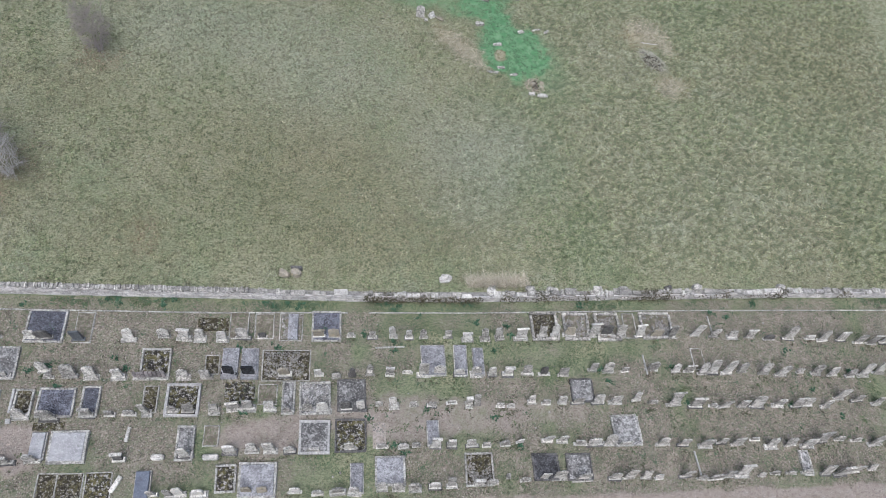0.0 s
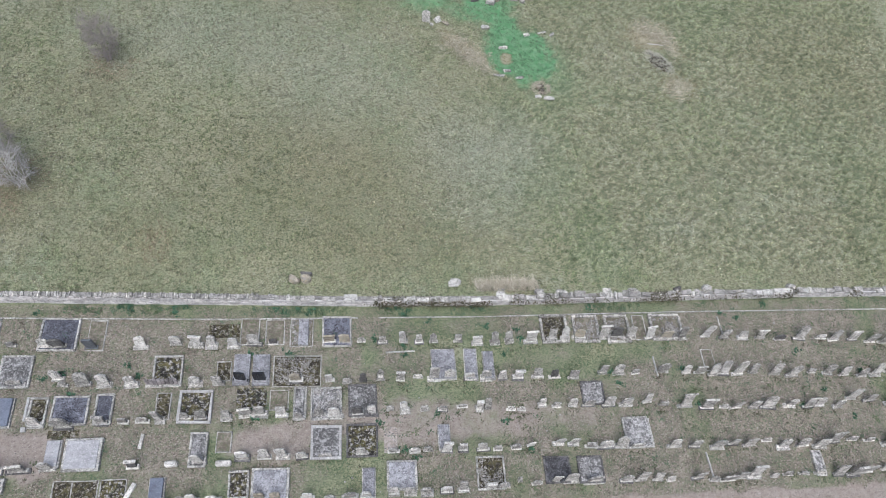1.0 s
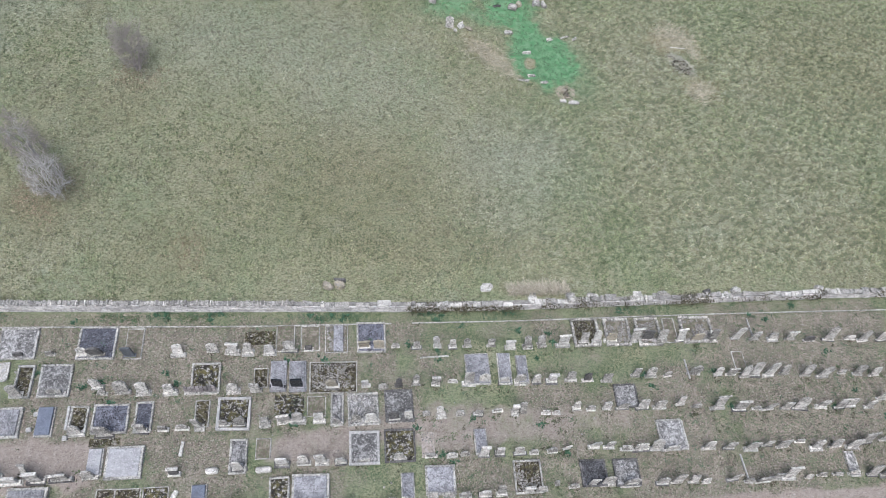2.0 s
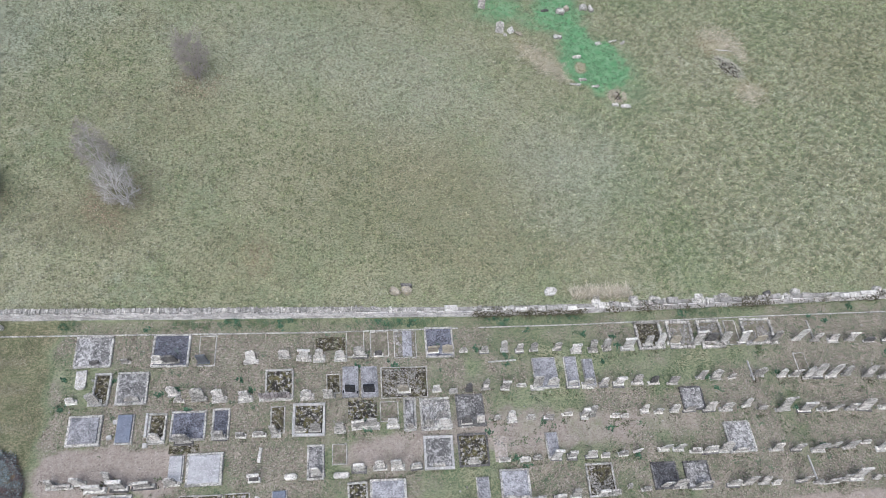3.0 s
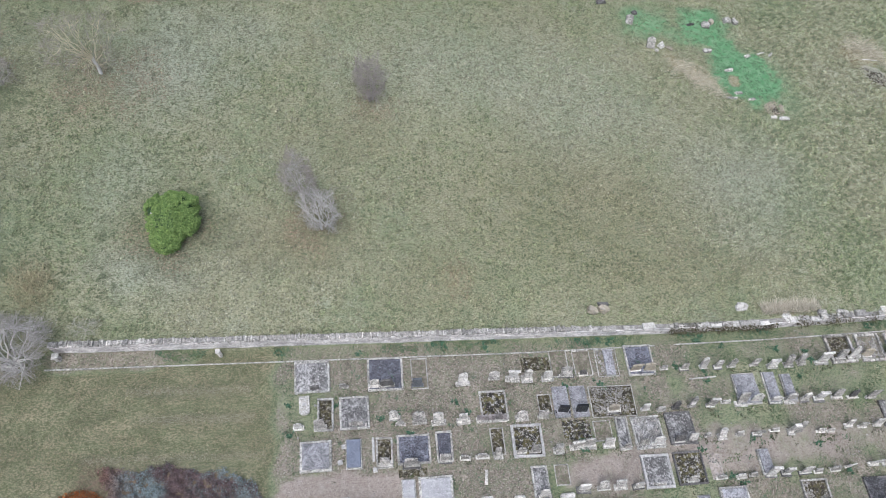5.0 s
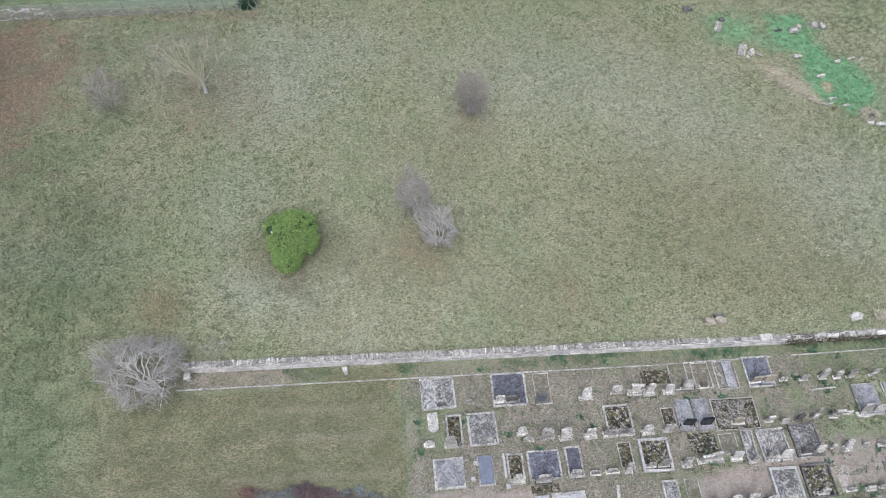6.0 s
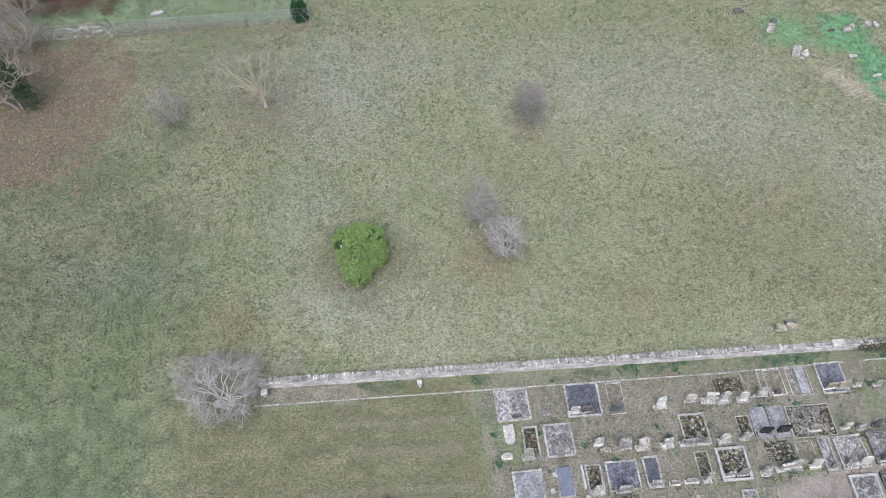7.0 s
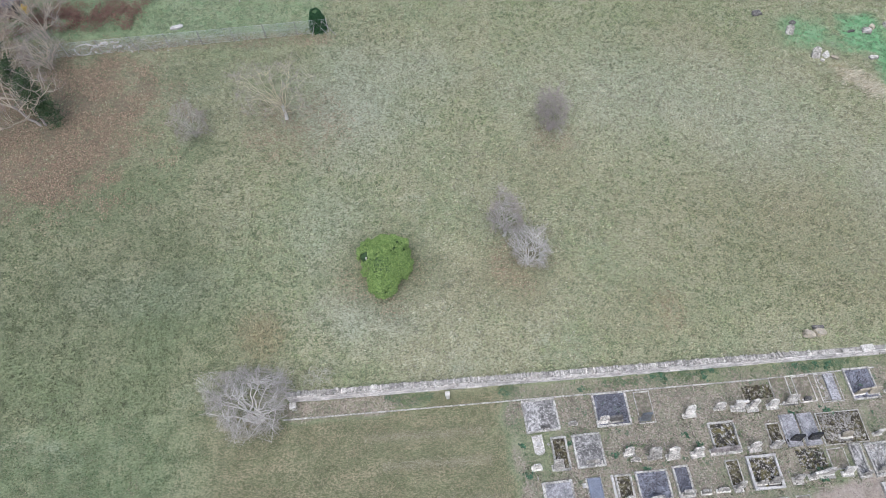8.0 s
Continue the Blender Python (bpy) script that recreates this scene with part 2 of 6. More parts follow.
def fog(x, y, size, octaves=3, seed=0):
    """Soft random field between about 0.2 and 0.8."""
    total, amp, norm = 0.0, 1.0, 0.0
    for o in range(octaves):
        u, v = np.asarray(x) / size + 31.7 * (o + seed), np.asarray(y) / size + 17.3 * (o + 2 * seed)
        i, j = np.floor(u).astype(int), np.floor(v).astype(int)
        a, b = u - i, v - j
        a, b = a * a * (3 - 2 * a), b * b * (3 - 2 * b)
        g = lambda p, q: LATTICE[(i + p) % 256, (j + q) % 256]
        total = total + amp * ((g(0, 0) * (1 - a) + g(1, 0) * a) * (1 - b) + (g(0, 1) * (1 - a) + g(1, 1) * a) * b)
        norm += amp
        amp, size = amp * 0.55, size / 2.1
    return total / norm


# ---- lie of the land ----
SLOPE = -0.1153


def wall_y(x):
    return np.interp(x, (-36.6, -15, 4, 12, 38, 60), (9.05, 8.70, 8.40, 8.42, 9.05, 9.25))


def land(x, y):
    """Height of the ground: the lower burial terrace, and the meadow behind the retaining wall."""
    x, y = np.asarray(x, float), np.asarray(y, float)
    low = 0.1 - 0.008 * y
    back = y - wall_y(x)
    high = 0.87 + 0.65 * smooth(0.2, 5.0, back)
    step = smooth(0.15, 0.25, back)
    ramp = smooth(-2.0, 5.0, back)
    open_end = smooth(-36.4, -39.0, x)
    return SLOPE * x + low + (high - low) * (step * (1 - open_end) + ramp * open_end)


def rough(x, y):
    """How far the meadow is tussocky: more to the east."""
    return smooth(-6, 38, x + 14 * (fog(x, y, 11, 2, 13) - 0.5)) * smooth(0.6, 3.0, y - wall_y(x))


def tussock(x, y):
    """The tussocks' swells, 0 to 1."""
    u, v = x + 0.15 * (fog(x, y, 0.9, 2, 51) - 0.5), y + 0.15 * (fog(x, y, 0.9, 2, 52) - 0.5)
    return smooth(0.2, 0.8, fog(0.75 * u + 0.3 * v, 1.2 * v - 0.3 * u, 0.24, 1, 12))


def lie(x, y):
    """The ground's small unevenness."""
    return (fog(x, y, 2.5, 3, 4) - 0.5) * 0.10 * smooth(0.3, 0.6, np.abs(y - wall_y(x) - 0.2)) + 0.13 * rough(x, y) * (tussock(x, y) - 0.5)


def spot(x, y, cx, cy, rx, ry, turn=0.0, soft=0.35):
    """1 inside an ellipse, fading to 0 at its ragged rim."""
    c, s = math.cos(radians(turn)), math.sin(radians(turn))
    u, v = (x - cx) * c + (y - cy) * s, -(x - cx) * s + (y - cy) * c
    d = np.sqrt((u / rx) ** 2 + (v / ry) ** 2) + (fog(x, y, 1.6, 3, 5) - 0.5) * 0.9
    return 1 - smooth(1 - soft, 1 + soft, d)


def bed_mask(x, y):
    """1 inside the planting bed beside the earth path."""
    edge = 0.9 * (fog(x, y, 1.1, 3, 5) - 0.5)
    top = np.interp(x, (-36, -32, -28, -25, -24, -23.2, -22.9), (1.2, 1.4, 1.2, 0.6, 0.0, -1.8, -6)) + edge
    return smooth(0.3, -0.3, y - top) * smooth(-22.6, -23.3, x + edge) * smooth(-33.0, -32.2, x + edge - 0.3 * (1.7 - y)) * smooth(-9.0, -8.5, y)


def covers(x, y):
    """How much bare soil, lush green, straw, leaf litter, gravel and mown turf lies at each place."""
    yard = smooth(-23.6, -22.6, x + (fog(x, y, 2, 2, 3) - 0.5) * 1.6) * (1 - smooth(-0.3, 0.1, y - wall_y(x)))
    green_bank = np.maximum(spot(x, y, 15, 4.4, 15, 1.9), 0.7 * spot(x, y, 6, 4.0, 6, 2.6))
    green_bank = np.maximum(green_bank, 0.55 * spot(x, y, -19, 4.5, 4, 3.5))
    soil = yard * np.clip(0.46 + 1.9 * (fog(x, y, 3.2, 4, 1) - 0.40) - 0.5 * green_bank + 0.26 * spot(x, y, -13, 2.5, 9.5, 6.5, 0, 0.6) + 0.30 * smooth(17, 30, x) - 0.05, 0, 1)
    strip = yard * smooth(7.3, 7.9, y)
    soil = soil * (1 - 0.35 * strip)
    dirt = np.maximum(spot(x, y, -19, -1.3, 5.5, 1.4), 0.6 * spot(x, y, 9, 0.2, 9, 1.6))
    dirt = np.maximum(dirt, 0.7 * spot(x, y, -2, -0.9, 4, 1.3)) * yard
    dirt = np.maximum(dirt, yard * 0.35 * spot(x, y, -22.6, 1, 0.8, 5))
    gravel = yard * smooth(-4.95, -5.5, y + (fog(x, y, 1.2, 3, 9) - 0.5) * 0.6)
    gravel = np.maximum(gravel, dirt)
    dark_soil = spot(x, y, -33, 8.4, 4.5, 0.75)
    soil = np.maximum(soil, 0.8 * dark_soil)
    lush = np.maximum(1.0 * spot(x, y, 17.5, 32.8, 2.9, 4.6, 14, 0.35), 0.8 * spot(x, y, 15.4, 37.6, 2.6, 2.6, 15, 0.5))
    lush = np.maximum(lush, 0.6 * spot(x, y, 9.6, 38.6, 2.6, 2.2, 0, 0.6))
    lush = np.maximum(lush, 0.5 * spot(x, y, 13.0, 36.6, 3.0, 1.2, -30, 0.6))
    lush = lush * (1 - 0.8 * spot(x, y, 18.6, 35.7, 0.9, 1.2, 25, 0.5)) * (1 - 0.9 * spot(x, y, 16.25, 31.4, 0.5, 0.7, 0, 0.4))
    lush = np.maximum(lush, 0.4 * spot(x, y, 19.8, 31.0, 2.2, 4.0, 10, 0.8))
    straw = np.maximum(0.85 * spot(x, y, 12.6, 32.1, 0.95, 2.6, 42, 0.6), 0.7 * spot(x, y, 30.0, 35.2, 2.0, 1.7, 0, 0.8))
    straw = np.maximum(straw, 0.7 * spot(x, y, 31.9, 29.4, 1.6, 1.4, 0, 0.8))
    straw = np.maximum(straw, 0.6 * spot(x, y, 32.2, 34.0, 0.6, 1.6, 30, 0.8))
    straw = np.maximum(straw, 0.7 * spot(x, y, 16.25, 31.4, 0.45, 0.65, 0, 0.4))
    straw = np.maximum(straw, 0.35 * spot(x, y, -10.6, 12.6, 1.1, 1.6))
    straw = np.maximum(straw, 0.4 * spot(x, y, 14, 9.6, 2.4, 0.6))
    straw = np.maximum(straw, 0.42 * bed_mask(x, y - 0.7))
    litter = np.maximum(spot(x, y, -53.5, 32.0, 8.2, 7.8), 0.50 * spot(x, y, -35.6, 30.4, 4.2, 3.2, 0, 0.7))
    litter = np.maximum(litter, 0.45 * spot(x, y, -20.3, 17.4, 2.4, 2.2))
    litter = np.maximum(litter, 0.35 * spot(x, y, -15.4, 28.4, 2.0, 1.5))
    litter = np.maximum(litter, 0.35 * spot(x, y, -30.0, 16.2, 3.0, 2.4))
    litter = np.maximum(litter, 0.5 * smooth(39.0, 39.6, y) * smooth(41.0, 40.3, y) * smooth(-31.5, -33, x))
    straw = straw * (1 - bed_mask(x, y))
    litter = np.maximum(litter, 0.9 * spot(x, y, -32.9, 0.3, 1.3, 1.9))
    litter = np.maximum(litter, 1.3 * bed_mask(x, y))
    mown = (1 - yard) * smooth(8.9, 8.3, y) * smooth(-45, -39, x) * smooth(-20, -24, x)
    garden = smooth(40.6, 41.4, y) * smooth(-31.5, -33.5, x)
    lush = np.maximum(lush, 0.34 * garden)
    damp = np.maximum(smooth(-36, -47, x + 5 * (fog(x, y, 7, 3, 19) - 0.5)) * smooth(33, 22, y) * (0.85 + 1.2 * (fog(x, y, 5, 3, 18) - 0.45)), 0.35 * smooth(-15, -45, x) * smooth(20, 34, y))
    damp = np.maximum(damp, 0.7 * spot(x, y, -44.2, 36.0, 3.6, 2.2, 0, 0.6))
    damp = np.maximum(damp, 0.9 * spot(x, y, -42.5, 28.9, 1.7, 1.2, 0, 0.6))
    damp = np.clip(np.maximum(damp, 0.5 * spot(x, y, -29.5, 17.2, 3.6, 3.4)), 0, 1)
    return soil, lush, straw, litter, gravel, mown, damp


def tones(x, y):
    """Where the meadow is bleached, where it is brownish, and where its tussocks rise."""
    ragged = lambda *a: spot(x, y, *a, 0, 0.8)
    pale = 0
    for cx, cy, rx, ry, k in ((-31, 32.5, 4.2, 5.5, 0.9), (-27, 36, 5, 3, 0.6), (-31.4, 14.2, 3.2, 2.0, 0.8), (12.8, 15.9, 2.2, 2.0, 0.5), (13, 20.5, 5, 4.5, 0.7), (-45.4, 17, 4.0, 1.6, 0.5), (-8, 33, 9, 5, 0.45), (1, 28, 6, 5, 0.4), (-33, 21, 3, 4, 0.4)):
        pale = np.maximum(pale, k * ragged(cx, cy, rx, ry))
    brown = 0
    for cx, cy, rx, ry, k in ((0, 18, 9, 5.5, 0.8), (5, 12.9, 8, 2.4, 0.7), (-11.3, 12.4, 3.5, 2.2, 0.6), (-21.5, 16.2, 3.6, 2.2, 0.9), (48, 33, 8, 7, 0.7), (-17, 25.5, 3.5, 2.5, 0.5), (-29.8, 17.2, 3.0, 3.0, 0.6), (-38, 13, 2.0, 1.5, 0.7), (-3, 39, 6, 4, 0.3), (44, 14, 7, 4, 0.4)):
        brown = np.maximum(brown, k * ragged(cx, cy, rx, ry))
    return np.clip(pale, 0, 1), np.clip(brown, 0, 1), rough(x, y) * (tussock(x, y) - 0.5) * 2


# ---- ground ----
def ground_mat():
    k = Nodes("ground_cover", 0.97)
    soil, lush, straw = (k.channel("cover", i) for i in range(3))
    litter, gravel, mown = (k.channel("extra", i) for i in range(3))
    damp = k.attr("damp")
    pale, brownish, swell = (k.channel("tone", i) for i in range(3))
    big, mid, fine = k.noise(0.13, 4, 0.6), k.noise(1.3, 4, 0.6), k.noise(14, 5, 0.8, (0.7, 1.3, 1))
    tuft = k.noise(7.0, 5, 0.78, (0.8, 1.25, 1))
    light = k.mix(k.span(big, 0.38, 0.60), (0.250, 0.282, 0.168), (0.318, 0.312, 0.205))
    light = k.mix(k.span(k.noise(0.21, 4, 0.65, (1, 1.6, 1)), 0.54, 0.76), light, (0.335, 0.358, 0.262))
    light = k.mix(k.math('MULTIPLY', k.span(mid, 0.42, 0.75), 0.7), light, (0.340, 0.322, 0.215))
    light = k.mix(k.math('MULTIPLY', pale, 0.8), light, (0.375, 0.395, 0.315))
    light = k.mix(k.math('MULTIPLY', brownish, 0.75), light, (0.262, 0.240, 0.150))
    light = k.mix(k.math('MULTIPLY', damp, 0.9), light, k.mix(1.0, light, k.mix(k.span(k.noise(0.9, 5, 0.7), 0.30, 0.70), (0.58, 0.68, 0.58), (0.74, 0.80, 0.74)), 'MULTIPLY'))
    # Tussock crests paler: drier tips, and relief light painted in.
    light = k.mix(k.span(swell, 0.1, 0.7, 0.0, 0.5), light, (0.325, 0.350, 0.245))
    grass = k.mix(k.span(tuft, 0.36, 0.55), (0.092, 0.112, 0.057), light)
    # Shade in the hollows between tussocks, put into the colour.
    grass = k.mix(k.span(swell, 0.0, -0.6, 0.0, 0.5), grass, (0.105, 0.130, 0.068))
    grass = k.mix(k.math('MULTIPLY', k.span(fine, 0.51, 0.60), 0.65), grass, (0.100, 0.116, 0.062))
    grass = k.mix(k.math('MULTIPLY', k.span(fine, 0.44, 0.36), 0.35), grass, (0.38, 0.39, 0.28))
    turf = k.mix(k.span(k.noise(1.1, 5, 0.7, (0.45, 1.2, 1)), 0.38, 0.64), (0.222, 0.228, 0.135), (0.305, 0.275, 0.180))
    turf = k.mix(k.math('MULTIPLY', k.span(tuft, 0.54, 0.44), 0.75), turf, (0.085, 0.098, 0.048))
    grass = k.mix(mown, grass, k.mix(k.math('MULTIPLY', k.span(fine, 0.46, 0.58), 0.75), turf, (0.095, 0.102, 0.054)))
    grass = k.mix(k.math('MULTIPLY', k.span(soil, 0.02, 0.30), 0.8), grass, k.mix(k.span(tuft, 0.38, 0.60), (0.120, 0.150, 0.080), (0.225, 0.255, 0.150)))
    earth = k.mix(k.span(k.noise(1.2, 5, 0.65), 0.34, 0.66), (0.165, 0.142, 0.112), (0.290, 0.254, 0.205))
    earth = k.mix(k.math('MULTIPLY', k.span(k.noise(4.5, 5, 0.75), 0.42, 0.60), 0.72), earth, (0.165, 0.192, 0.118))
    earth = k.mix(k.math('MULTIPLY', k.span(k.noise(8, 5, 0.8), 0.50, 0.58), 0.85), earth, (0.085, 0.074, 0.056))
    earth = k.mix(k.math('MULTIPLY', k.span(k.noise(10, 5, 0.8), 0.53, 0.61), 0.85), earth, (0.42, 0.37, 0.32))
    col = k.mix(k.span(k.math('ADD', soil, k.math('MULTIPLY', k.math('SUBTRACT', fine, 0.5), 1.3)), 0.22, 0.72), grass, earth)
    green = k.mix(k.span(k.noise(1.7, 4), 0.35, 0.65), (0.120, 0.275, 0.125), (0.190, 0.330, 0.178))
    col = k.mix(k.span(k.math('ADD', lush, k.math('MULTIPLY', k.math('SUBTRACT', mid, 0.5), 0.5)), 0.15, 0.75), col, green)
    dry = k.mix(k.span(k.noise(6, 4, 0.7), 0.35, 0.65), (0.44, 0.405, 0.305), (0.335, 0.305, 0.210))
    col = k.mix(k.math('MULTIPLY', k.span(k.math('ADD', straw, k.math('MULTIPLY', k.math('SUBTRACT', fine, 0.5), 0.9)), 0.3, 0.8), 0.9), col, dry)
    brown = k.mix(k.span(k.noise(7, 4, 0.7), 0.38, 0.62), (0.120, 0.086, 0.062), (0.200, 0.150, 0.110))
    col = k.mix(k.math('MULTIPLY', k.span(k.math('ADD', litter, k.math('MULTIPLY', k.math('SUBTRACT', k.noise(5, 5, 0.8), 0.5), 3.0)), 0.30, 1.1), 0.85), col, brown)
    stones = k.mix(k.span(k.noise(3, 5, 0.7), 0.35, 0.65), (0.255, 0.218, 0.185), (0.335, 0.292, 0.252))
    stones = k.mix(k.span(k.noise(13, 5, 0.8), 0.54, 0.66), stones, (0.46, 0.43, 0.39))
    stones = k.mix(k.math('MULTIPLY', k.span(k.noise(8, 5, 0.8), 0.53, 0.63), 0.7), stones, (0.13, 0.11, 0.088))
    col = k.mix(k.span(k.math('ADD', gravel, k.math('MULTIPLY', k.math('SUBTRACT', mid, 0.5), 0.8)), 0.25, 0.8), col, stones)
    relief = k.math('ADD', k.math('ADD', fine, k.math('MULTIPLY', tuft, 1.2)), k.math('MULTIPLY', k.noise(30, 4, 0.7), 0.5))
    return k.done(col, relief, 0.7, 0.08)


gx = np.unique(np.concatenate([np.linspace(-600, -75, 12), np.arange(-75, 6, 0.3), np.arange(6, 56, 0.13), np.arange(56, 66, 0.3), np.linspace(66, 600, 12)]))
gy = np.unique(np.concatenate([np.linspace(-600, -13, 12), np.arange(-13, 8, 0.3), np.arange(8, 10, 0.08), np.arange(10, 44, 0.13), np.arange(44, 62, 0.3), np.linspace(62, 600, 12)]))
X, Y = np.meshgrid(gx, gy)
X, Y = X.ravel(), Y.ravel()
Z = land(X, Y) + lie(X, Y)
idx = np.arange(len(gx) * len(gy)).reshape(len(gy), len(gx))
quads = np.stack([idx[:-1, :-1], idx[:-1, 1:], idx[1:, 1:], idx[1:, :-1]], -1).reshape(-1, 4)
ground = soup("ground", np.stack([X, Y, Z], -1), quads, ground_mat())
soil_, lush_, straw_, litter_, gravel_, mown_, damp_ = covers(X, Y)
ground.data.attributes.new("damp", 'FLOAT', 'POINT').data.foreach_set("value", damp_.astype(np.float32))
one = np.ones_like(X)
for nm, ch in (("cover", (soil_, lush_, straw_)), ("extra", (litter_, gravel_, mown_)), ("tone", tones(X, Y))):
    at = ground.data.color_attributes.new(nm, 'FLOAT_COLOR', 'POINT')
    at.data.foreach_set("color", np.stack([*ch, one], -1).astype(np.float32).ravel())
tagged(ground, "sloping winter meadow and bare burial ground", "ground", kind="structure")

# ---- boundary wall ----
def wall_base(x):
    return SLOPE * x + 0.03


def build_wall():
    rng = np.random.RandomState(11)
    wall = tagged(new("boundary_wall"), "long low retaining wall of pale weathered stone", "wall", kind="structure")
    # core
    bm = bmesh.new()
    xs = np.arange(-36.5, 62.1, 2.0)
    ring = []
    for x in xs:
        y, z = float(wall_y(x)), wall_base(x)
        ring.append([bm.verts.new(p) for p in ((x, y + 0.03, z - 0.3), (x, y + 0.03, z + (1.14 if x < -4 else 0.86)), (x, y + (0.30 if x < -4 else 0.38), z + (1.14 if x < -4 else 0.86)), (x, y + 0.38, z - 0.3))])
    for a, b in zip(ring, ring[1:]):
        for i in range(4):
            bm.faces.new((a[i], b[i], b[(i + 1) % 4], a[(i + 1) % 4]))
    bm.faces.new(ring[0]), bm.faces.new(ring[-1][::-1])
    bmesh.ops.recalc_face_normals(bm, faces=bm.faces[:])
    part("core", bm, MORTAR, wall)
    # courses of the face
    bm = bmesh.new()
    for c in range(5):
        x = -36.55
        while x < (61 if c < 4 else -4.2):
            w = rng.uniform(0.35, 1.1)
            xm, z = x + w / 2, wall_base(x + w / 2)
            y = float(wall_y(xm))
            d = rng.uniform(0.0, 0.03)
            h0 = 0.005 + c * 0.217
            verts = [(x + 0.01, h0), (x + w - 0.01, h0), (x + w - 0.01, h0 + 0.205), (x + 0.01, h0 + 0.205)]
            fr = [bm.verts.new((px, float(wall_y(px)) - d + rng.uniform(-0.012, 0.012), wall_base(px) + pz + rng.uniform(-0.012, 0.012))) for px, pz in verts]
            bk = [bm.verts.new((px, float(wall_y(px)) + 0.06, wall_base(px) + pz)) for px, pz in verts]
            bm.faces.new(fr)
            for i in range(4):
                bm.faces.new((fr[(i + 1) % 4], fr[i], bk[i], bk[(i + 1) % 4]))
            x += w
    tagged(part("face_masonry", bm, WALL_FACE, wall), kind="stuff")
    # coping: rough stones set on edge to the west, broad flat ones to the east
    def stones(name, n, half, deep, tall, bevel, jit, pale):
        made = []
        for i in range(n):
            b = box(-half, -0.03, 0, half, deep, tall * rng.uniform(0.75, 1.2), bevel=bevel, jit=jit)
            me = bpy.data.meshes.new(name)
            b.to_mesh(me)
            b.free()
            me.materials.append(PALE_STONE if i % pale == 0 else LIMESTONE if i % pale in (1, 4) else WALL_TOP)
            made.append(me)
        return made

    shapes = stones("coping_stone", 20, 0.5, 0.32, 0.15, 0.025, 0.022, 40)
    x = -36.5
    while x < -3.5:
        w = rng.choice((0.07, 0.09, 0.12, 0.16)) * rng.uniform(0.8, 1.2)
        ob = new("coping_stone", shapes[rng.randint(20)])
        ob.parent = wall
        ob.matrix_basis = pose(x + w / 2, float(wall_y(x)) + rng.uniform(-0.05, 0.06), wall_base(x) + 1.04 + rng.uniform(-0.03, 0.03), rng.uniform(-8, 8), 6.6 + rng.uniform(-10, 10), rng.uniform(-9, 9)) @ Matrix.Diagonal((w * 0.96, rng.uniform(0.88, 1.06), rng.uniform(0.75, 1.2), 1))
        x += w
    flats = stones("coping_slab", 14, 0.5, 0.42, 0.13, 0.035, 0.045, 4)
    while x < 60:
        w = rng.choice((0.25, 0.4, 0.65, 0.95)) * rng.uniform(0.85, 1.2)
        if rng.rand() > (0.4 if 5.5 < x < 9 else 0.12):
            ob = new("coping_slab", flats[rng.randint(14)])
            ob.parent = wall
            ob.matrix_basis = pose(x + w / 2, float(wall_y(x)) + rng.uniform(-0.08, 0.10), wall_base(x) + 0.84 + rng.uniform(-0.05, 0.05), rng.uniform(-6, 6), 6.6 + rng.uniform(-5, 5), rng.uniform(-10, 10)) @ Matrix.Diagonal((w * 0.95, rng.uniform(0.62, 1.1), rng.uniform(0.5, 1.6), 1))
        x += w


build_wall()


def edging():
    rng = np.random.RandomState(5)
    kerb = tagged(new("path_edging"), "thin pale stone edging along the wall path", "edging", kind="structure")
    x = -37.0
    while x < 61:
        w = rng.uniform(1.4, 2.4)
        if not (3 < x < 3.4):
            y0, y1 = (float(np.interp(q, (-37, -6, 12, 28, 60), (7.93, 7.47, 7.55, 7.85, 8.1))) for q in (x, x + w))
            z0, z1 = float(land(x, y0)), float(land(x + w, y1))
            bm = box(0, -0.045, -0.05, w - 0.02, 0.045, 0.07 + rng.uniform(-0.02, 0.01), (z1 - z0) / w, 0.012)
            ob = part("edging_stone", bm, KERB_PALE, kerb)
            ob.matrix_basis = pose(x, y0, z0, 0, 0, math.degrees(math.atan2(y1 - y0, w)))
        x += w


edging()

# ---- graves ----
KERBS = {"pale": (KERB_PALE, 0.125, 0.19), "white": (KERB_WHITE, 0.16, 0.22), "dark": (KERB_DARK, 0.12, 0.20), "thin": (KERB_PALE, 0.075, 0.07),
         "rough": (LIMESTONE, 0.19, 0.28), "black": (SLAB, 0.15, 0.16), "thick": (KERB_PALE, 0.20, 0.24), "none": (SLAB, 0.0, 0.0), "none_bed": (SOIL, 0.0, 0.0)}
FILLS = {"concrete": "blotched grey concrete", "gravel": "blue-grey gravel", "soil": "bare earth", "moss": "moss and dead leaves", "burnt": "blackened earth and lichen",
         "rubble": "white rubble", "rubble_moss": "rubble and moss", "rubble_slab": "rubble and a granite strip", "slab": "grey granite slab", "pale_slab": "pale stone slab",
         "blue_slab": "blue-grey polished slab", "pale_gravel": "pale gravel", "burnt_slab": "blackened slab"}
EDGES = {"pale": "pale kerb", "white": "white kerb", "dark": "dark kerb", "thin": "thin sunken kerb", "rough": "rough stone kerb", "black": "granite surround", "thick": "thick kerb",
         "none": "low plinth", "none_bed": "no kerb"}


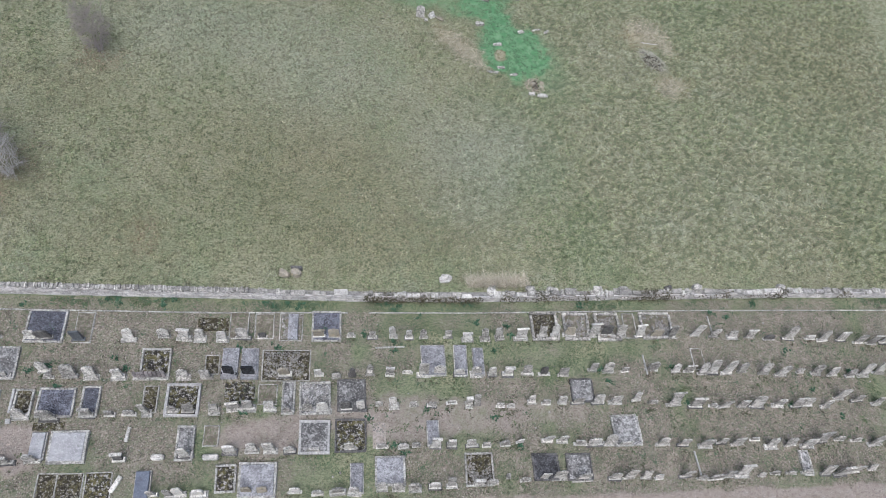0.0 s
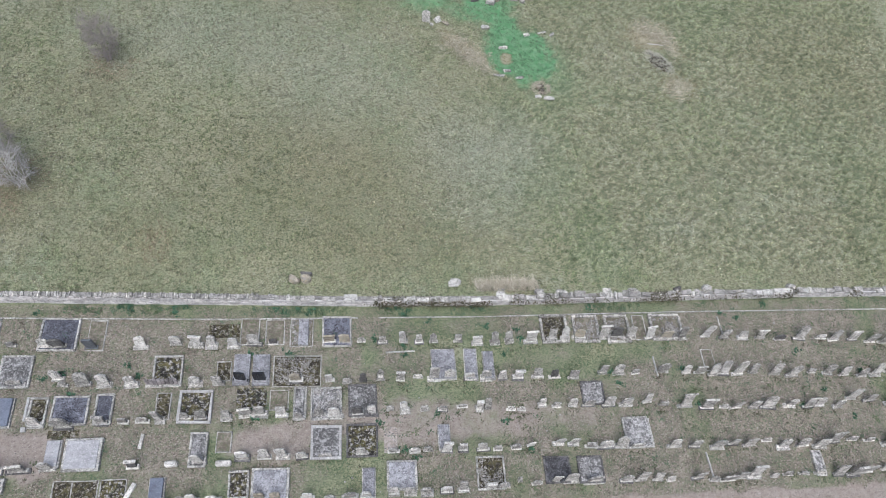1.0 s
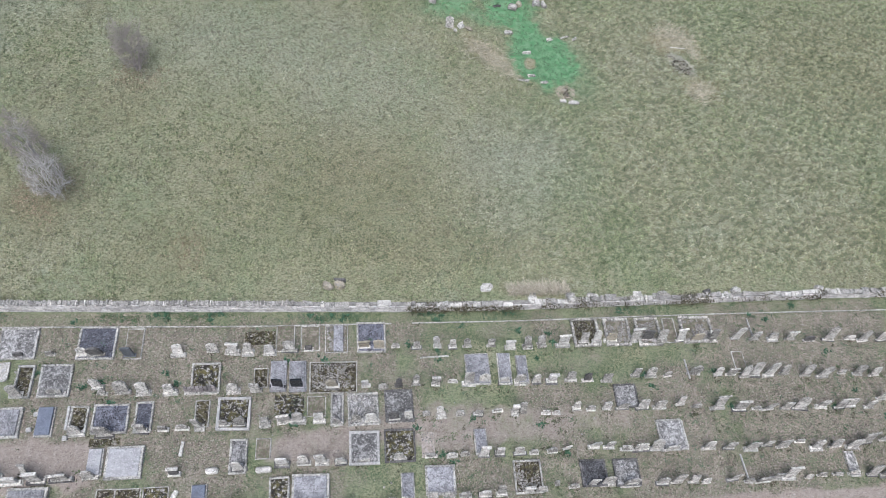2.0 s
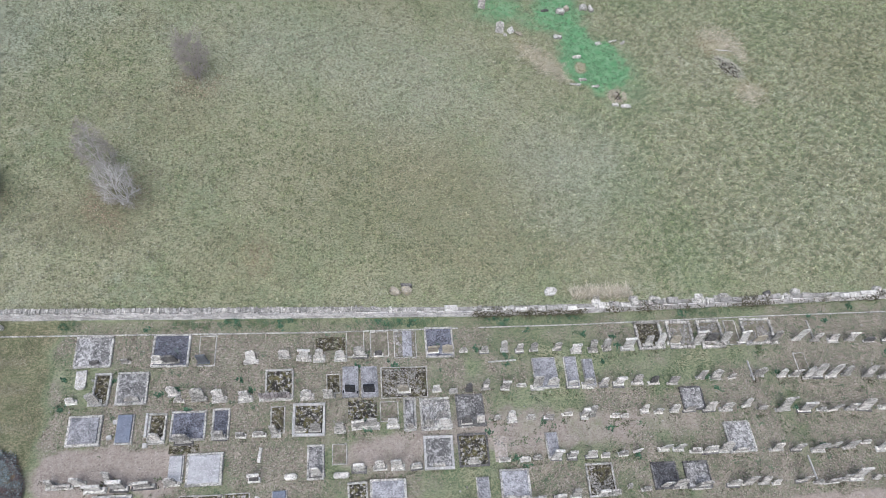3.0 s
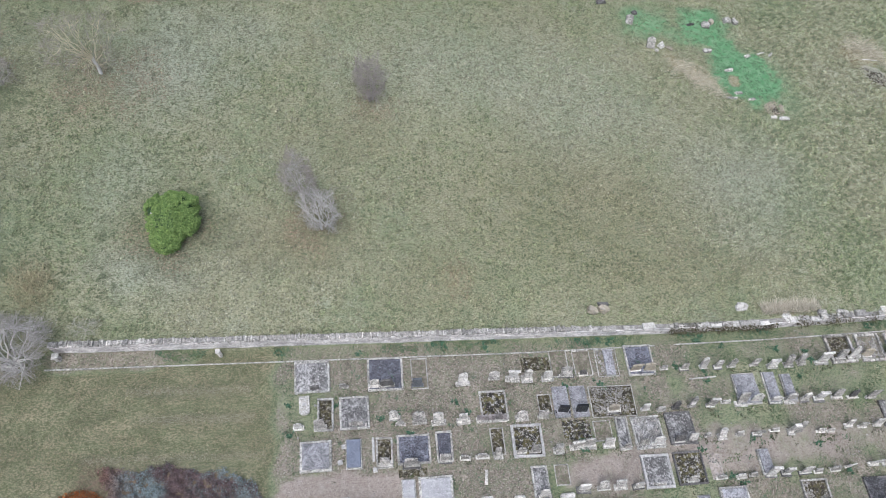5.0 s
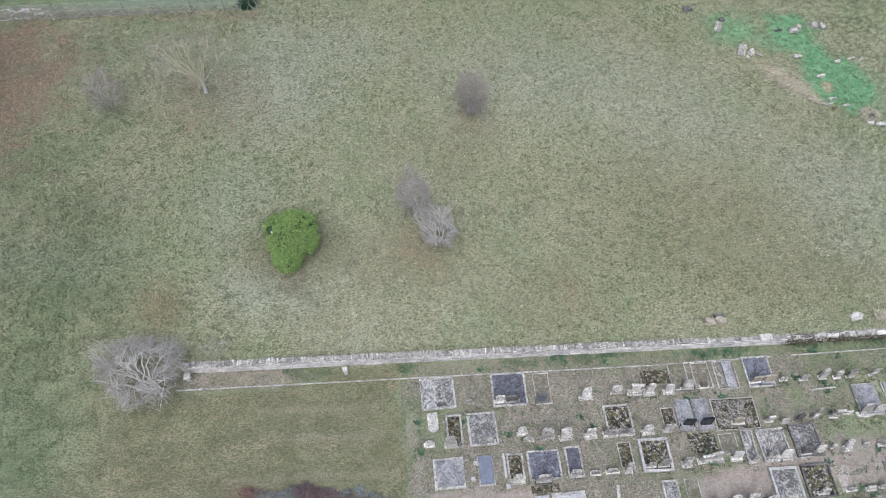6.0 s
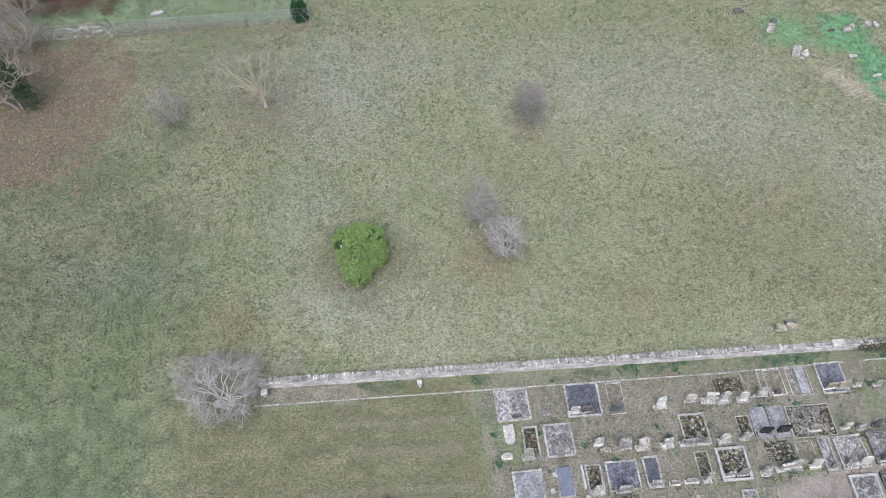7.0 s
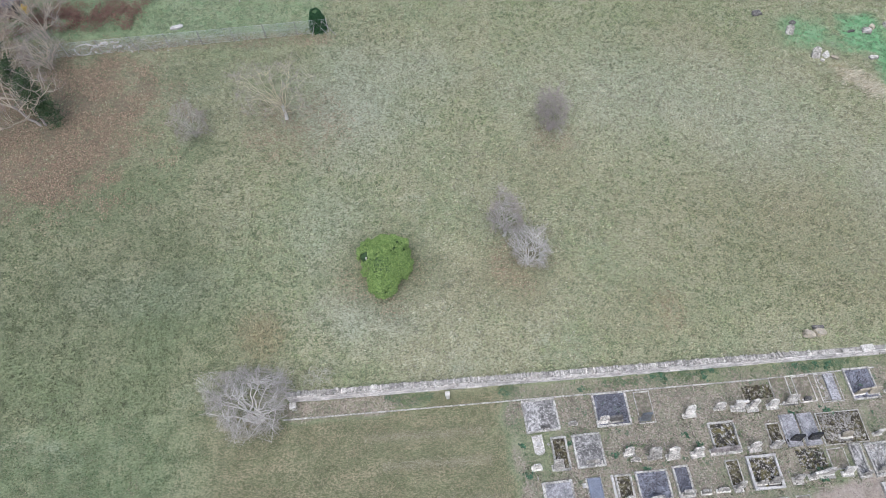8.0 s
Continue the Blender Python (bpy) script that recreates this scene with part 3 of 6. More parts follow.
def bed(w, l, h, m, root, rough=0.03, name="bed"):
    """An uneven bed of earth, w by l, at height h."""
    bm = bmesh.new()
    nx, ny = max(3, int(w / 0.14)), max(3, int(l / 0.14))
    ox, oy = random.uniform(0, 99), random.uniform(0, 99)
    g = [[bm.verts.new((w * (i / nx - 0.5), l * (j / ny - 0.5), h + SLOPE * w * (i / nx - 0.5) + rough * 2 * (float(fog(ox + i * 0.14, oy + j * 0.14, 0.4, 2)) - 0.5))) for i in range(nx + 1)] for j in range(ny + 1)]
    for j in range(ny):
        for i in range(nx):
            bm.faces.new((g[j][i], g[j][i + 1], g[j + 1][i + 1], g[j + 1][i]))
    rim = [g[0][i] for i in range(nx + 1)] + [g[j][nx] for j in range(1, ny + 1)] + [g[ny][i] for i in range(nx - 1, -1, -1)] + [g[j][0] for j in range(ny - 1, 0, -1)]
    low = [bm.verts.new((v.co.x, v.co.y, v.co.z - 0.2)) for v in rim]
    for i in range(len(rim)):
        j = (i + 1) % len(rim)
        bm.faces.new((rim[j], rim[i], low[i], low[j]))
    return part(name, bm, m, root)


def loose(w, l, h, n, size, m, root, name):
    rng = np.random.RandomState(random.randrange(9999))
    p = np.stack([rng.uniform(-w / 2, w / 2, n), rng.uniform(-l / 2, l / 2, n), np.zeros(n)], -1)
    p[:, 2] = h + SLOPE * p[:, 0]
    if m is RUBBLE:
        ox = rng.uniform(0, 90)
        p = p[rng.rand(n) < smooth(0.40, 0.60, fog(p[:, 0] + ox, p[:, 1] + ox, 0.5, 2))]
    ob = soup(name, *chips(rng, p, size * rng.uniform(0.4, 1.6, len(p))), m, root)
    return tagged(ob, kind="stuff")


def plot(x0, y0, x1, y1, fill, edge):
    """A grave: its kerb and what fills it."""
    w, l = x1 - x0, y1 - y0
    root = base("grave_plot", (x0 + x1) / 2, (y0 + y1) / 2, f"grave of {FILLS[fill]} with {EDGES[edge]}", "grave", "graves of the burial ground", turn=random.uniform(-1.2, 1.2))
    m, t, h = KERBS[edge]
    a, b = w / 2, l / 2
    if t:
        if edge in ("rough", "pale", "dark"):
            longest, wild = (0.6, 0.02) if edge == "rough" else (1.15, 0.012)
            for sx, sy, dx, dy in ((-a, -b, 1, 0), (-a, b - t, 1, 0), (-a, -b + t, 0, 1), (a - t, -b + t, 0, 1)):
                s, run = 0.0, w if dx else l - 2 * t
                while s < run - 0.1:
                    q = min(random.uniform(0.3, longest), run - s)
                    part("kerb_stone", box(sx + dx * s, sy + dy * s, -0.1, sx + dx * (s + q - 0.02) + dy * t, sy + dy * (s + q - 0.02) + dx * t, h * random.uniform(0.72 if edge == "rough" else 0.88, 1.12), SLOPE, 0.025, wild), m, root)
                    s += q
        else:
            for q in ((-a, -b, a, -b + t), (-a, b - t, a, b), (-a, -b + t, -a + t, b - t), (a - t, -b + t, a, b - t)):
                part("kerb", box(q[0], q[1], -0.1, q[2], q[3], h + random.uniform(-0.03, 0.03), SLOPE, 0.02, 0.02), m, root)
    iw, il = w - 2 * t, l - 2 * t
    if fill in ("concrete", "burnt_slab"):
        part("slab", box(-iw / 2, -il / 2, -0.05, iw / 2, il / 2, max(h - 0.045, 0.1), SLOPE, 0.01), CONCRETE if fill == "concrete" else SLAB_BURNT, root)
    elif fill in ("slab", "pale_slab", "blue_slab"):
        top = {"slab": SLAB, "pale_slab": SLAB_PALE, "blue_slab": SLAB_BLUE}[fill]
        if t:
            part("slab", box(-iw / 2 - 0.05, -il / 2 - 0.05, -0.05, iw / 2 + 0.05, il / 2 + 0.05, h + 0.07, SLOPE, 0.02), top, root)
        else:
            part("plinth", box(-a, -b, -0.1, a, b, 0.16, SLOPE, 0.02), KERB_PALE, root)
            part("slab", box(-a * 0.84, -b * 0.9, 0.16, a * 0.84, b * 0.94, 0.30, SLOPE, 0.025), top, root)
    elif fill == "gravel":
        bed(iw, il, 0.09, PEBBLE, root, 0.02)
        loose(iw, il, 0.105, int(iw * il * 330), 0.022, PEBBLE, root, "gravel")
    elif fill == "pale_gravel":
        bed(iw, il, 0.03, GRAVEL_PALE, root)
        loose(iw, il, 0.05, 120, 0.03, RUBBLE, root, "gravel")
    elif fill in ("rubble", "rubble_moss", "rubble_slab"):
        bed(iw, il, 0.07, MOSS if fill == "rubble_moss" else CONCRETE if fill == "rubble" and edge != "rough" else SOIL, root)
        loose(iw * 0.92, il * 0.92, 0.09, int(iw * il * (260 if fill != "rubble_moss" else 190)), 0.034, RUBBLE, root, "rubble")
        if fill == "rubble_slab":
            part("granite_strip", box(-0.12 * w, -il / 2, 0.0, 0.30 * w, il / 2, 0.24, SLOPE, 0.02), SLAB, root)
    else:
        bed(iw, il, 0.06 if t else 0.03, {"soil": SOIL, "moss": MOSS, "burnt": BURNT}[fill], root, 0.04)
        if fill != "soil":
            loose(iw * 0.9, il * 0.9, 0.08, int(iw * il * 26), 0.03, RUBBLE, root, "rubble_scatter")


STONES = {"g": (LIMESTONE, "grey limestone"), "w": (PALE_STONE, "pale limestone"), "d": (DARK_STONE, "dark weathered stone"), "y": (YELLOW_STONE, "yellow lichened stone"), "b": (BLACK_GRANITE, "black polished granite"), "s": (GREY_GRANITE, "grey polished granite")}
FORMS = {"round": "round-topped", "gable": "gabled", "shoulder": "shouldered", "worn": "worn and chipped", "flat": "square-topped"}


SITES = []


def headstone(x, y, w, size, tone):
    m, words = STONES[tone]
    if size == "F":
        root = base("grave_marker", x, y, f"low {words} marker block lying on the ground", "grave marker", "low markers")
        bm = box(-w / 2, -0.2, -0.05, w / 2, 0.16, 0.30, SLOPE, 0.09, 0.01)
        part("block", bm, m, root)
        return
    kind = random.choice(("round", "gable", "shoulder", "flat", "flat", "worn", "round"))
    h = {"T": random.uniform(1.25, 1.55), "M": random.uniform(0.88, 1.20), "L": random.uniform(0.42, 0.60)}[size]
    w *= 0.9 if x > 3 else 1.0
    h *= 1.0 + 0.22 * float(smooth(10, 20, x))
    if tone in "bs":
        kind, h = "flat", 1.15
    d = random.uniform(0.10, 0.18) if x < 14 else random.uniform(0.08, 0.13)
    lean = random.gauss(-5, 4)
    root = base("headstone", x, y + 0.12, f"{'tall ' if size == 'T' else 'low ' if size == 'L' else ''}{FORMS[kind]} {words} headstone on a plinth", "headstone", "headstones in rows", turn=random.gauss(0, 3))
    ph = random.uniform(0.10, 0.22) if size != "L" else 0.10
    part("plinth", box(-w * 0.5, -d * 1.05, -0.22, w * 0.5, d * 0.85, ph, SLOPE * 0.4, 0.02, 0.008), m if tone in "bs" or random.random() < 0.4 else random.choice((LIMESTONE, PALE_STONE)), root)
    SITES.append((x, y, w))
    if size != "L" and random.random() < 0.75:
        part("footing", box(-w * 0.58, -d * random.uniform(1.5, 2.1), -0.25, w * 0.58, d * 1.1, 0.07, SLOPE, 0.02, 0.02), random.choice((KERB_PALE, LIMESTONE, KERB_DARK)), root)
    tab = part("tablet", prism(outline(kind, w * random.uniform(0.66, 0.88), h - ph), d, 0.018, random.uniform(0.0, 0.06)), m, root)
    tab.matrix_basis = pose(0, 0, ph - 0.005, lean, random.gauss(0, 3), 0)
    if kind == "flat" and tone not in "bs" and size != "L" and random.random() < 0.55:
        cap = part("cap", box(-w * 0.48, -d * 0.68, 0, w * 0.48, d * 0.68, 0.09, 0, 0.03, 0.006), PALE_STONE if random.random() < 0.5 else m, tab)
        cap.matrix_basis = pose(0, 0, h - ph - 0.02)
    elif size == "T" and tone not in "bs" and random.random() < 0.4:
        panel = part("inscription_panel", box(-w * 0.25, -0.012, 0, w * 0.25, 0.0, h * 0.36, 0, 0), PALE_STONE, tab, "pale worn inscription panel")
        panel.matrix_basis = pose(0, -d / 2 + 0.01, 0.2)


plot(-21.77, 5.46, -19.53, 7.60, 'concrete', 'pale')
plot(-17.11, 5.34, -14.79, 7.61, 'gravel', 'pale')
plot(-14.26, 5.33, -13.17, 7.45, 'soil', 'thin')
plot(-4.74, 5.58, -3.50, 7.51, 'soil', 'thin')
plot(-3.11, 5.57, -1.85, 7.42, 'soil', 'thin')
plot(-1.50, 5.43, 0.05, 7.43, 'rubble_slab', 'thin')
plot(0.64, 5.35, 2.62, 7.59, 'gravel', 'pale')
plot(16.06, 5.41, 18.09, 7.62, 'moss', 'rough')
plot(18.50, 5.41, 20.44, 7.54, 'rubble', 'rough')
plot(20.95, 5.36, 22.81, 7.55, 'rubble', 'rough')
plot(23.16, 5.58, 24.12, 7.57, 'soil', 'thin')
plot(24.48, 5.51, 26.97, 7.62, 'rubble', 'rough')
plot(-6.75, 6.15, -4.80, 7.10, 'moss', 'none_bed')
plot(-15.50, -0.22, -13.75, 0.26, 'moss', 'none_bed')
plot(-20.35, 2.92, -19.33, 5.04, 'moss', 'pale')
plot(-18.97, 2.93, -17.09, 5.06, 'concrete', 'pale')
plot(-9.94, 2.83, -8.14, 4.91, 'burnt', 'pale')
plot(-6.06, 3.13, -5.13, 4.47, 'moss', 'thin')
plot(-5.01, 2.81, -3.97, 4.91, 'slab', 'black')
plot(-3.80, 2.76, -2.70, 4.87, 'slab', 'black')
plot(-2.50, 2.63, 0.61, 4.79, 'rubble_moss', 'thin')
plot(7.97, 2.84, 9.68, 5.07, 'slab', 'pale')
plot(10.24, 2.78, 11.19, 5.08, 'slab', 'none')
plot(11.56, 2.82, 12.37, 4.87, 'slab', 'none')
plot(27.99, 3.10, 28.92, 4.80, 'soil', 'thin')
plot(-21.40, 0.46, -19.49, 2.33, 'slab', 'thick')
plot(-18.66, 0.47, -17.66, 2.32, 'blue_slab', 'none')
plot(-16.81, 0.55, -15.76, 2.31, 'moss', 'pale')
plot(-15.50, 0.50, -13.41, 2.36, 'gravel', 'pale')
plot(-13.05, 0.47, -11.99, 2.44, 'gravel', 'pale')
plot(-9.54, 0.70, -8.65, 2.44, 'moss', 'thin')
plot(-8.16, 0.40, -6.13, 2.53, 'burnt', 'white')
plot(-4.69, 1.34, -2.83, 2.62, 'burnt', 'none_bed')
plot(-2.64, 1.09, -1.43, 2.46, 'soil', 'thin')
plot(-1.13, 0.42, -0.29, 2.59, 'concrete', 'pale')
plot(-0.03, 0.38, 1.97, 2.54, 'rubble', 'pale')
plot(2.37, 0.54, 4.24, 2.68, 'concrete', 'dark')
plot(18.30, 0.86, 19.95, 2.55, 'concrete', 'dark')
plot(-15.38, -2.00, -14.51, -0.36, 'pale_slab', 'none')
plot(-14.33, -2.26, -12.23, -0.31, 'pale_slab', 'thick')
plot(-7.25, -2.30, -6.19, -0.15, 'concrete', 'pale')
plot(-5.74, -1.46, -4.79, -0.15, 'soil', 'thin')
plot(0.02, -2.13, 1.95, -0.00, 'concrete', 'white')
plot(2.24, -2.08, 4.23, 0.04, 'burnt', 'dark')
plot(4.62, -1.86, 5.46, -0.22, 'pale_gravel', 'none_bed')
plot(8.10, -1.83, 8.94, -0.16, 'slab', 'none')
plot(20.84, -2.21, 22.81, -0.06, 'concrete', 'pale')
plot(-19.43, -3.33, -17.23, -2.48, 'slab', 'thick')
plot(-14.66, -4.28, -13.50, -2.74, 'moss', 'thin')
plot(-13.63, -4.34, -12.15, -2.77, 'moss', 'thin')
plot(-12.06, -4.34, -10.58, -2.77, 'burnt', 'thin')
plot(-9.30, -4.68, -8.39, -2.79, 'blue_slab', 'none')
plot(-4.81, -4.24, -3.58, -2.58, 'burnt', 'pale')
plot(-3.44, -4.65, -1.21, -2.52, 'slab', 'thick')
plot(3.18, -4.60, 4.03, -2.74, 'slab', 'none')
plot(4.72, -4.23, 6.65, -2.37, 'slab', 'thick')
plot(10.44, -4.44, 12.32, -2.33, 'rubble_moss', 'pale')
plot(14.91, -4.25, 16.68, -2.50, 'burnt_slab', 'dark')
plot(17.18, -4.33, 18.94, -2.57, 'concrete', 'dark')
plot(34.18, -4.60, 34.96, -2.84, 'concrete', 'pale')
headstone(-20.50, 5.61, 0.87, 'L', 'd')
headstone(-18.67, 5.66, 0.61, 'L', 'g')
headstone(-16.63, 5.56, 0.83, 'M', 'g')
headstone(-15.85, 5.58, 0.97, 'M', 'd')
headstone(-13.88, 5.47, 0.77, 'M', 's')
headstone(-10.90, 5.46, 0.86, 'M', 'w')
headstone(-8.76, 5.63, 0.80, 'M', 'g')
headstone(-7.49, 5.59, 0.88, 'M', 'w')
headstone(-6.51, 5.56, 0.70, 'M', 'g')
headstone(-5.11, 5.47, 0.74, 'M', 'w')
headstone(-3.81, 5.55, 0.98, 'T', 'g')
headstone(-2.57, 5.60, 0.68, 'L', 'd')
headstone(1.13, 5.65, 0.86, 'M', 'y')
headstone(2.17, 5.62, 0.86, 'M', 'y')
headstone(3.27, 5.67, 0.67, 'L', 'g')
headstone(4.72, 5.58, 0.72, 'M', 'g')
headstone(6.16, 5.63, 0.64, 'T', 'w')
headstone(7.24, 5.59, 0.65, 'M', 'g')
headstone(8.25, 5.56, 0.73, 'T', 'g')
headstone(9.96, 5.56, 0.74, 'T', 'g')
headstone(11.34, 5.43, 0.83, 'M', 'w')
headstone(12.60, 5.48, 0.71, 'T', 'g')
headstone(13.63, 5.62, 0.67, 'M', 'g')
headstone(15.21, 5.49, 1.02, 'T', 'w')
headstone(16.81, 5.68, 0.87, 'M', 'g')
headstone(17.79, 5.73, 0.70, 'T', 'w')
headstone(18.87, 5.78, 1.06, 'M', 'y')
headstone(20.65, 5.76, 1.07, 'T', 'g')
headstone(21.66, 5.81, 0.90, 'M', 'd')
headstone(22.71, 5.68, 1.00, 'T', 'g')
headstone(24.26, 5.66, 0.91, 'T', 'w')
headstone(25.44, 5.62, 1.10, 'M', 'y')
headstone(26.70, 5.62, 0.83, 'T', 'g')
headstone(28.63, 5.69, 0.83, 'T', 'w')
headstone(30.12, 5.60, 0.88, 'M', 'g')
headstone(31.65, 5.60, 0.89, 'M', 'g')
headstone(33.04, 5.55, 0.95, 'M', 'g')
headstone(34.65, 5.41, 1.05, 'L', 'd')
headstone(36.27, 5.41, 1.06, 'T', 'g')
headstone(38.12, 5.45, 0.98, 'L', 'g')
headstone(39.20, 5.36, 0.98, 'M', 'g')
headstone(40.76, 5.31, 0.89, 'M', 'g')
headstone(42.22, 5.12, 0.90, 'M', 'g')
headstone(43.30, 5.07, 0.91, 'T', 'g')
headstone(44.42, 5.11, 0.81, 'T', 'g')
headstone(-21.51, 3.15, 0.71, 'L', 'w')
headstone(-20.16, 3.09, 0.72, 'M', 'g')
headstone(-17.95, 3.08, 1.33, 'L', 'g')
headstone(-15.51, 3.42, 0.68, 'M', 'g')
headstone(-15.19, 2.96, 0.68, 'L', 'g')
headstone(-13.95, 2.99, 0.95, 'T', 'g')
headstone(-12.73, 2.97, 0.83, 'M', 'g')
headstone(-11.12, 2.95, 0.80, 'M', 'g')
tomb = base("ribbed_tomb_front", -9.28, 3.02, "low tomb front of ribbed pinkish-grey stone slabs", "tomb")
part("plinth", box(-1.02, -0.22, -0.12, 1.0, 0.2, 0.12, SLOPE, 0.02, 0.01), LIMESTONE, tomb)
for i in range(8):
    ob = part("rib", box(-0.105, -0.07, 0, 0.105, 0.07, random.uniform(0.50, 0.56), 0, 0.02, 0.01), PINK_STONE, tomb)
    ob.matrix_basis = pose(-0.86 + 0.245 * i, 0.0, 0.10 - SLOPE * 0.86 + SLOPE * 0.245 * i, -12, 0, 0)
headstone(-7.28, 2.91, 0.79, 'M', 'g')
headstone(-5.86, 2.85, 0.79, 'M', 'g')
headstone(-4.50, 3.06, 0.98, 'T', 'b')
headstone(-3.26, 3.02, 0.99, 'T', 'b')
headstone(-0.98, 3.00, 0.90, 'M', 'y')
headstone(1.18, 2.92, 0.64, 'M', 'w')
headstone(2.30, 2.80, 0.61, 'L', 'g')
headstone(3.34, 2.88, 0.61, 'M', 'd')
headstone(4.49, 2.91, 0.70, 'T', 'g')
headstone(5.84, 2.86, 0.70, 'T', 'g')
headstone(7.03, 3.02, 0.79, 'L', 'g')
headstone(8.11, 2.89, 0.95, 'T', 'g')
headstone(9.19, 2.93, 1.04, 'T', 'g')
headstone(10.62, 2.88, 0.89, 'M', 'w')
headstone(11.76, 2.92, 0.89, 'M', 'g')
headstone(12.85, 2.88, 0.69, 'M', 'g')
headstone(13.95, 2.88, 0.82, 'M', 'w')
headstone(15.36, 2.91, 0.91, 'M', 'g')
headstone(16.56, 2.86, 0.84, 'M', 'd')
headstone(17.92, 2.73, 0.84, 'M', 'g')
headstone(20.13, 3.07, 0.69, 'M', 'g')
headstone(21.28, 3.03, 0.86, 'M', 'g')
headstone(22.57, 2.98, 0.70, 'L', 'g')
headstone(24.56, 3.04, 1.14, 'M', 'g')
headstone(26.44, 2.93, 0.71, 'M', 'w')
headstone(27.41, 2.89, 0.90, 'M', 'g')
headstone(28.44, 2.71, 0.89, 'T', 'g')
headstone(29.27, 2.83, 0.99, 'T', 'g')
headstone(30.38, 2.77, 0.91, 'T', 'g')
headstone(31.62, 2.84, 0.82, 'M', 'g')
headstone(33.30, 2.65, 0.92, 'T', 'g')
headstone(34.66, 2.55, 1.02, 'T', 'g')
headstone(36.36, 2.75, 0.75, 'L', 'g')
headstone(37.64, 2.65, 0.85, 'M', 'g')
headstone(38.97, 2.50, 0.96, 'M', 'g')
headstone(40.41, 2.40, 0.87, 'M', 'g')
headstone(41.56, 2.47, 0.97, 'T', 'g')
headstone(42.94, 2.64, 0.98, 'T', 'g')
headstone(-16.28, 0.53, 0.85, 'M', 'g')
headstone(-14.65, 0.42, 0.99, 'T', 'g')
headstone(-12.53, 0.56, 0.74, 'M', 'g')
headstone(-11.30, 0.54, 0.68, 'L', 'g')
headstone(-10.19, 0.55, 0.89, 'L', 'g')
headstone(-9.18, 0.61, 0.55, 'T', 'g')
headstone(-7.65, 0.68, 0.70, 'M', 'g')
headstone(-6.78, 0.64, 0.77, 'M', 'g')
headstone(-5.21, 0.68, 0.64, 'M', 'g')
headstone(-3.98, 0.80, 0.86, 'M', 'g')
headstone(-3.17, 0.84, 0.86, 'M', 'g')
headstone(-1.84, 0.70, 0.72, 'M', 'w')
headstone(-0.70, 0.47, 0.62, 'M', 'g')
headstone(0.51, 0.63, 0.81, 'M', 'g')
headstone(1.53, 0.55, 0.89, 'M', 'w')
headstone(2.98, 0.67, 0.75, 'M', 'd')
headstone(3.91, 0.63, 0.75, 'M', 'g')
headstone(5.07, 0.88, 0.57, 'L', 'g')
headstone(6.05, 0.79, 0.65, 'M', 'w')
headstone(7.35, 0.77, 0.69, 'L', 'g')
headstone(8.54, 0.72, 0.70, 'M', 'g')
headstone(9.89, 0.89, 0.86, 'L', 'g')
headstone(11.05, 0.77, 0.55, 'T', 'g')
headstone(11.60, 0.74, 0.55, 'T', 'g')
headstone(13.20, 0.59, 0.72, 'L', 'g')
headstone(13.92, 0.56, 0.64, 'L', 'g')
headstone(15.40, 0.89, 0.61, 'M', 'g')
headstone(16.39, 0.73, 0.74, 'L', 'g')
headstone(17.54, 0.76, 0.74, 'M', 'g')
headstone(18.66, 0.75, 1.00, 'M', 'g')
headstone(20.11, 0.69, 1.00, 'M', 'g')
headstone(21.39, 0.75, 1.01, 'M', 'g')
headstone(22.95, 0.85, 0.77, 'M', 'w')
headstone(24.14, 0.64, 0.86, 'L', 'g')
headstone(25.70, 0.49, 1.13, 'T', 'g')
headstone(27.31, 0.34, 1.13, 'M', 'g')
headstone(28.63, 0.32, 0.70, 'L', 'g')
headstone(29.50, 0.28, 0.97, 'T', 'g')
headstone(30.83, 0.23, 0.80, 'M', 'g')
headstone(32.00, 0.22, 1.26, 'T', 'g')
headstone(33.72, 0.31, 0.91, 'M', 'g')
headstone(35.13, 0.17, 0.91, 'M', 'g')
headstone(36.11, 0.30, 0.83, 'M', 'g')
headstone(37.53, 0.15, 0.83, 'M', 'g')
headstone(38.86, 0.72, 0.85, 'T', 'g')
headstone(40.25, 0.52, 1.04, 'M', 'g')
headstone(41.82, 0.28, 0.86, 'M', 'g')
headstone(-21.71, -1.82, 0.61, 'M', 'g')
headstone(-21.15, -1.95, 1.22, 'L', 'g')
headstone(-20.21, -1.81, 0.68, 'T', 'w')
headstone(-19.35, -2.21, 1.11, 'M', 'w')
headstone(-18.70, -1.74, 0.50, 'M', 'g')
headstone(-18.01, -2.19, 0.94, 'M', 'g')
headstone(-16.66, -2.18, 1.20, 'M', 'g')
headstone(-15.10, -2.14, 0.96, 'M', 'g')
headstone(-10.36, -2.21, 0.73, 'M', 'd')
headstone(-8.20, -2.00, 0.74, 'F', 'w')
headstone(-6.62, -2.09, 0.81, 'T', 'w')
headstone(-5.17, -2.10, 0.96, 'F', 'w')
headstone(-4.08, -1.88, 0.83, 'M', 'w')
headstone(-2.77, -1.89, 0.77, 'M', 'g')
headstone(-1.65, -1.91, 0.77, 'M', 'g')
headstone(-0.49, -1.98, 0.71, 'M', 'g')
headstone(0.92, -2.02, 1.22, 'L', 'g')
headstone(3.20, -1.89, 0.73, 'M', 'g')
headstone(5.21, -1.89, 0.89, 'L', 'g')
headstone(6.57, -1.93, 0.82, 'L', 'g')
headstone(7.40, -1.87, 0.68, 'L', 'g')
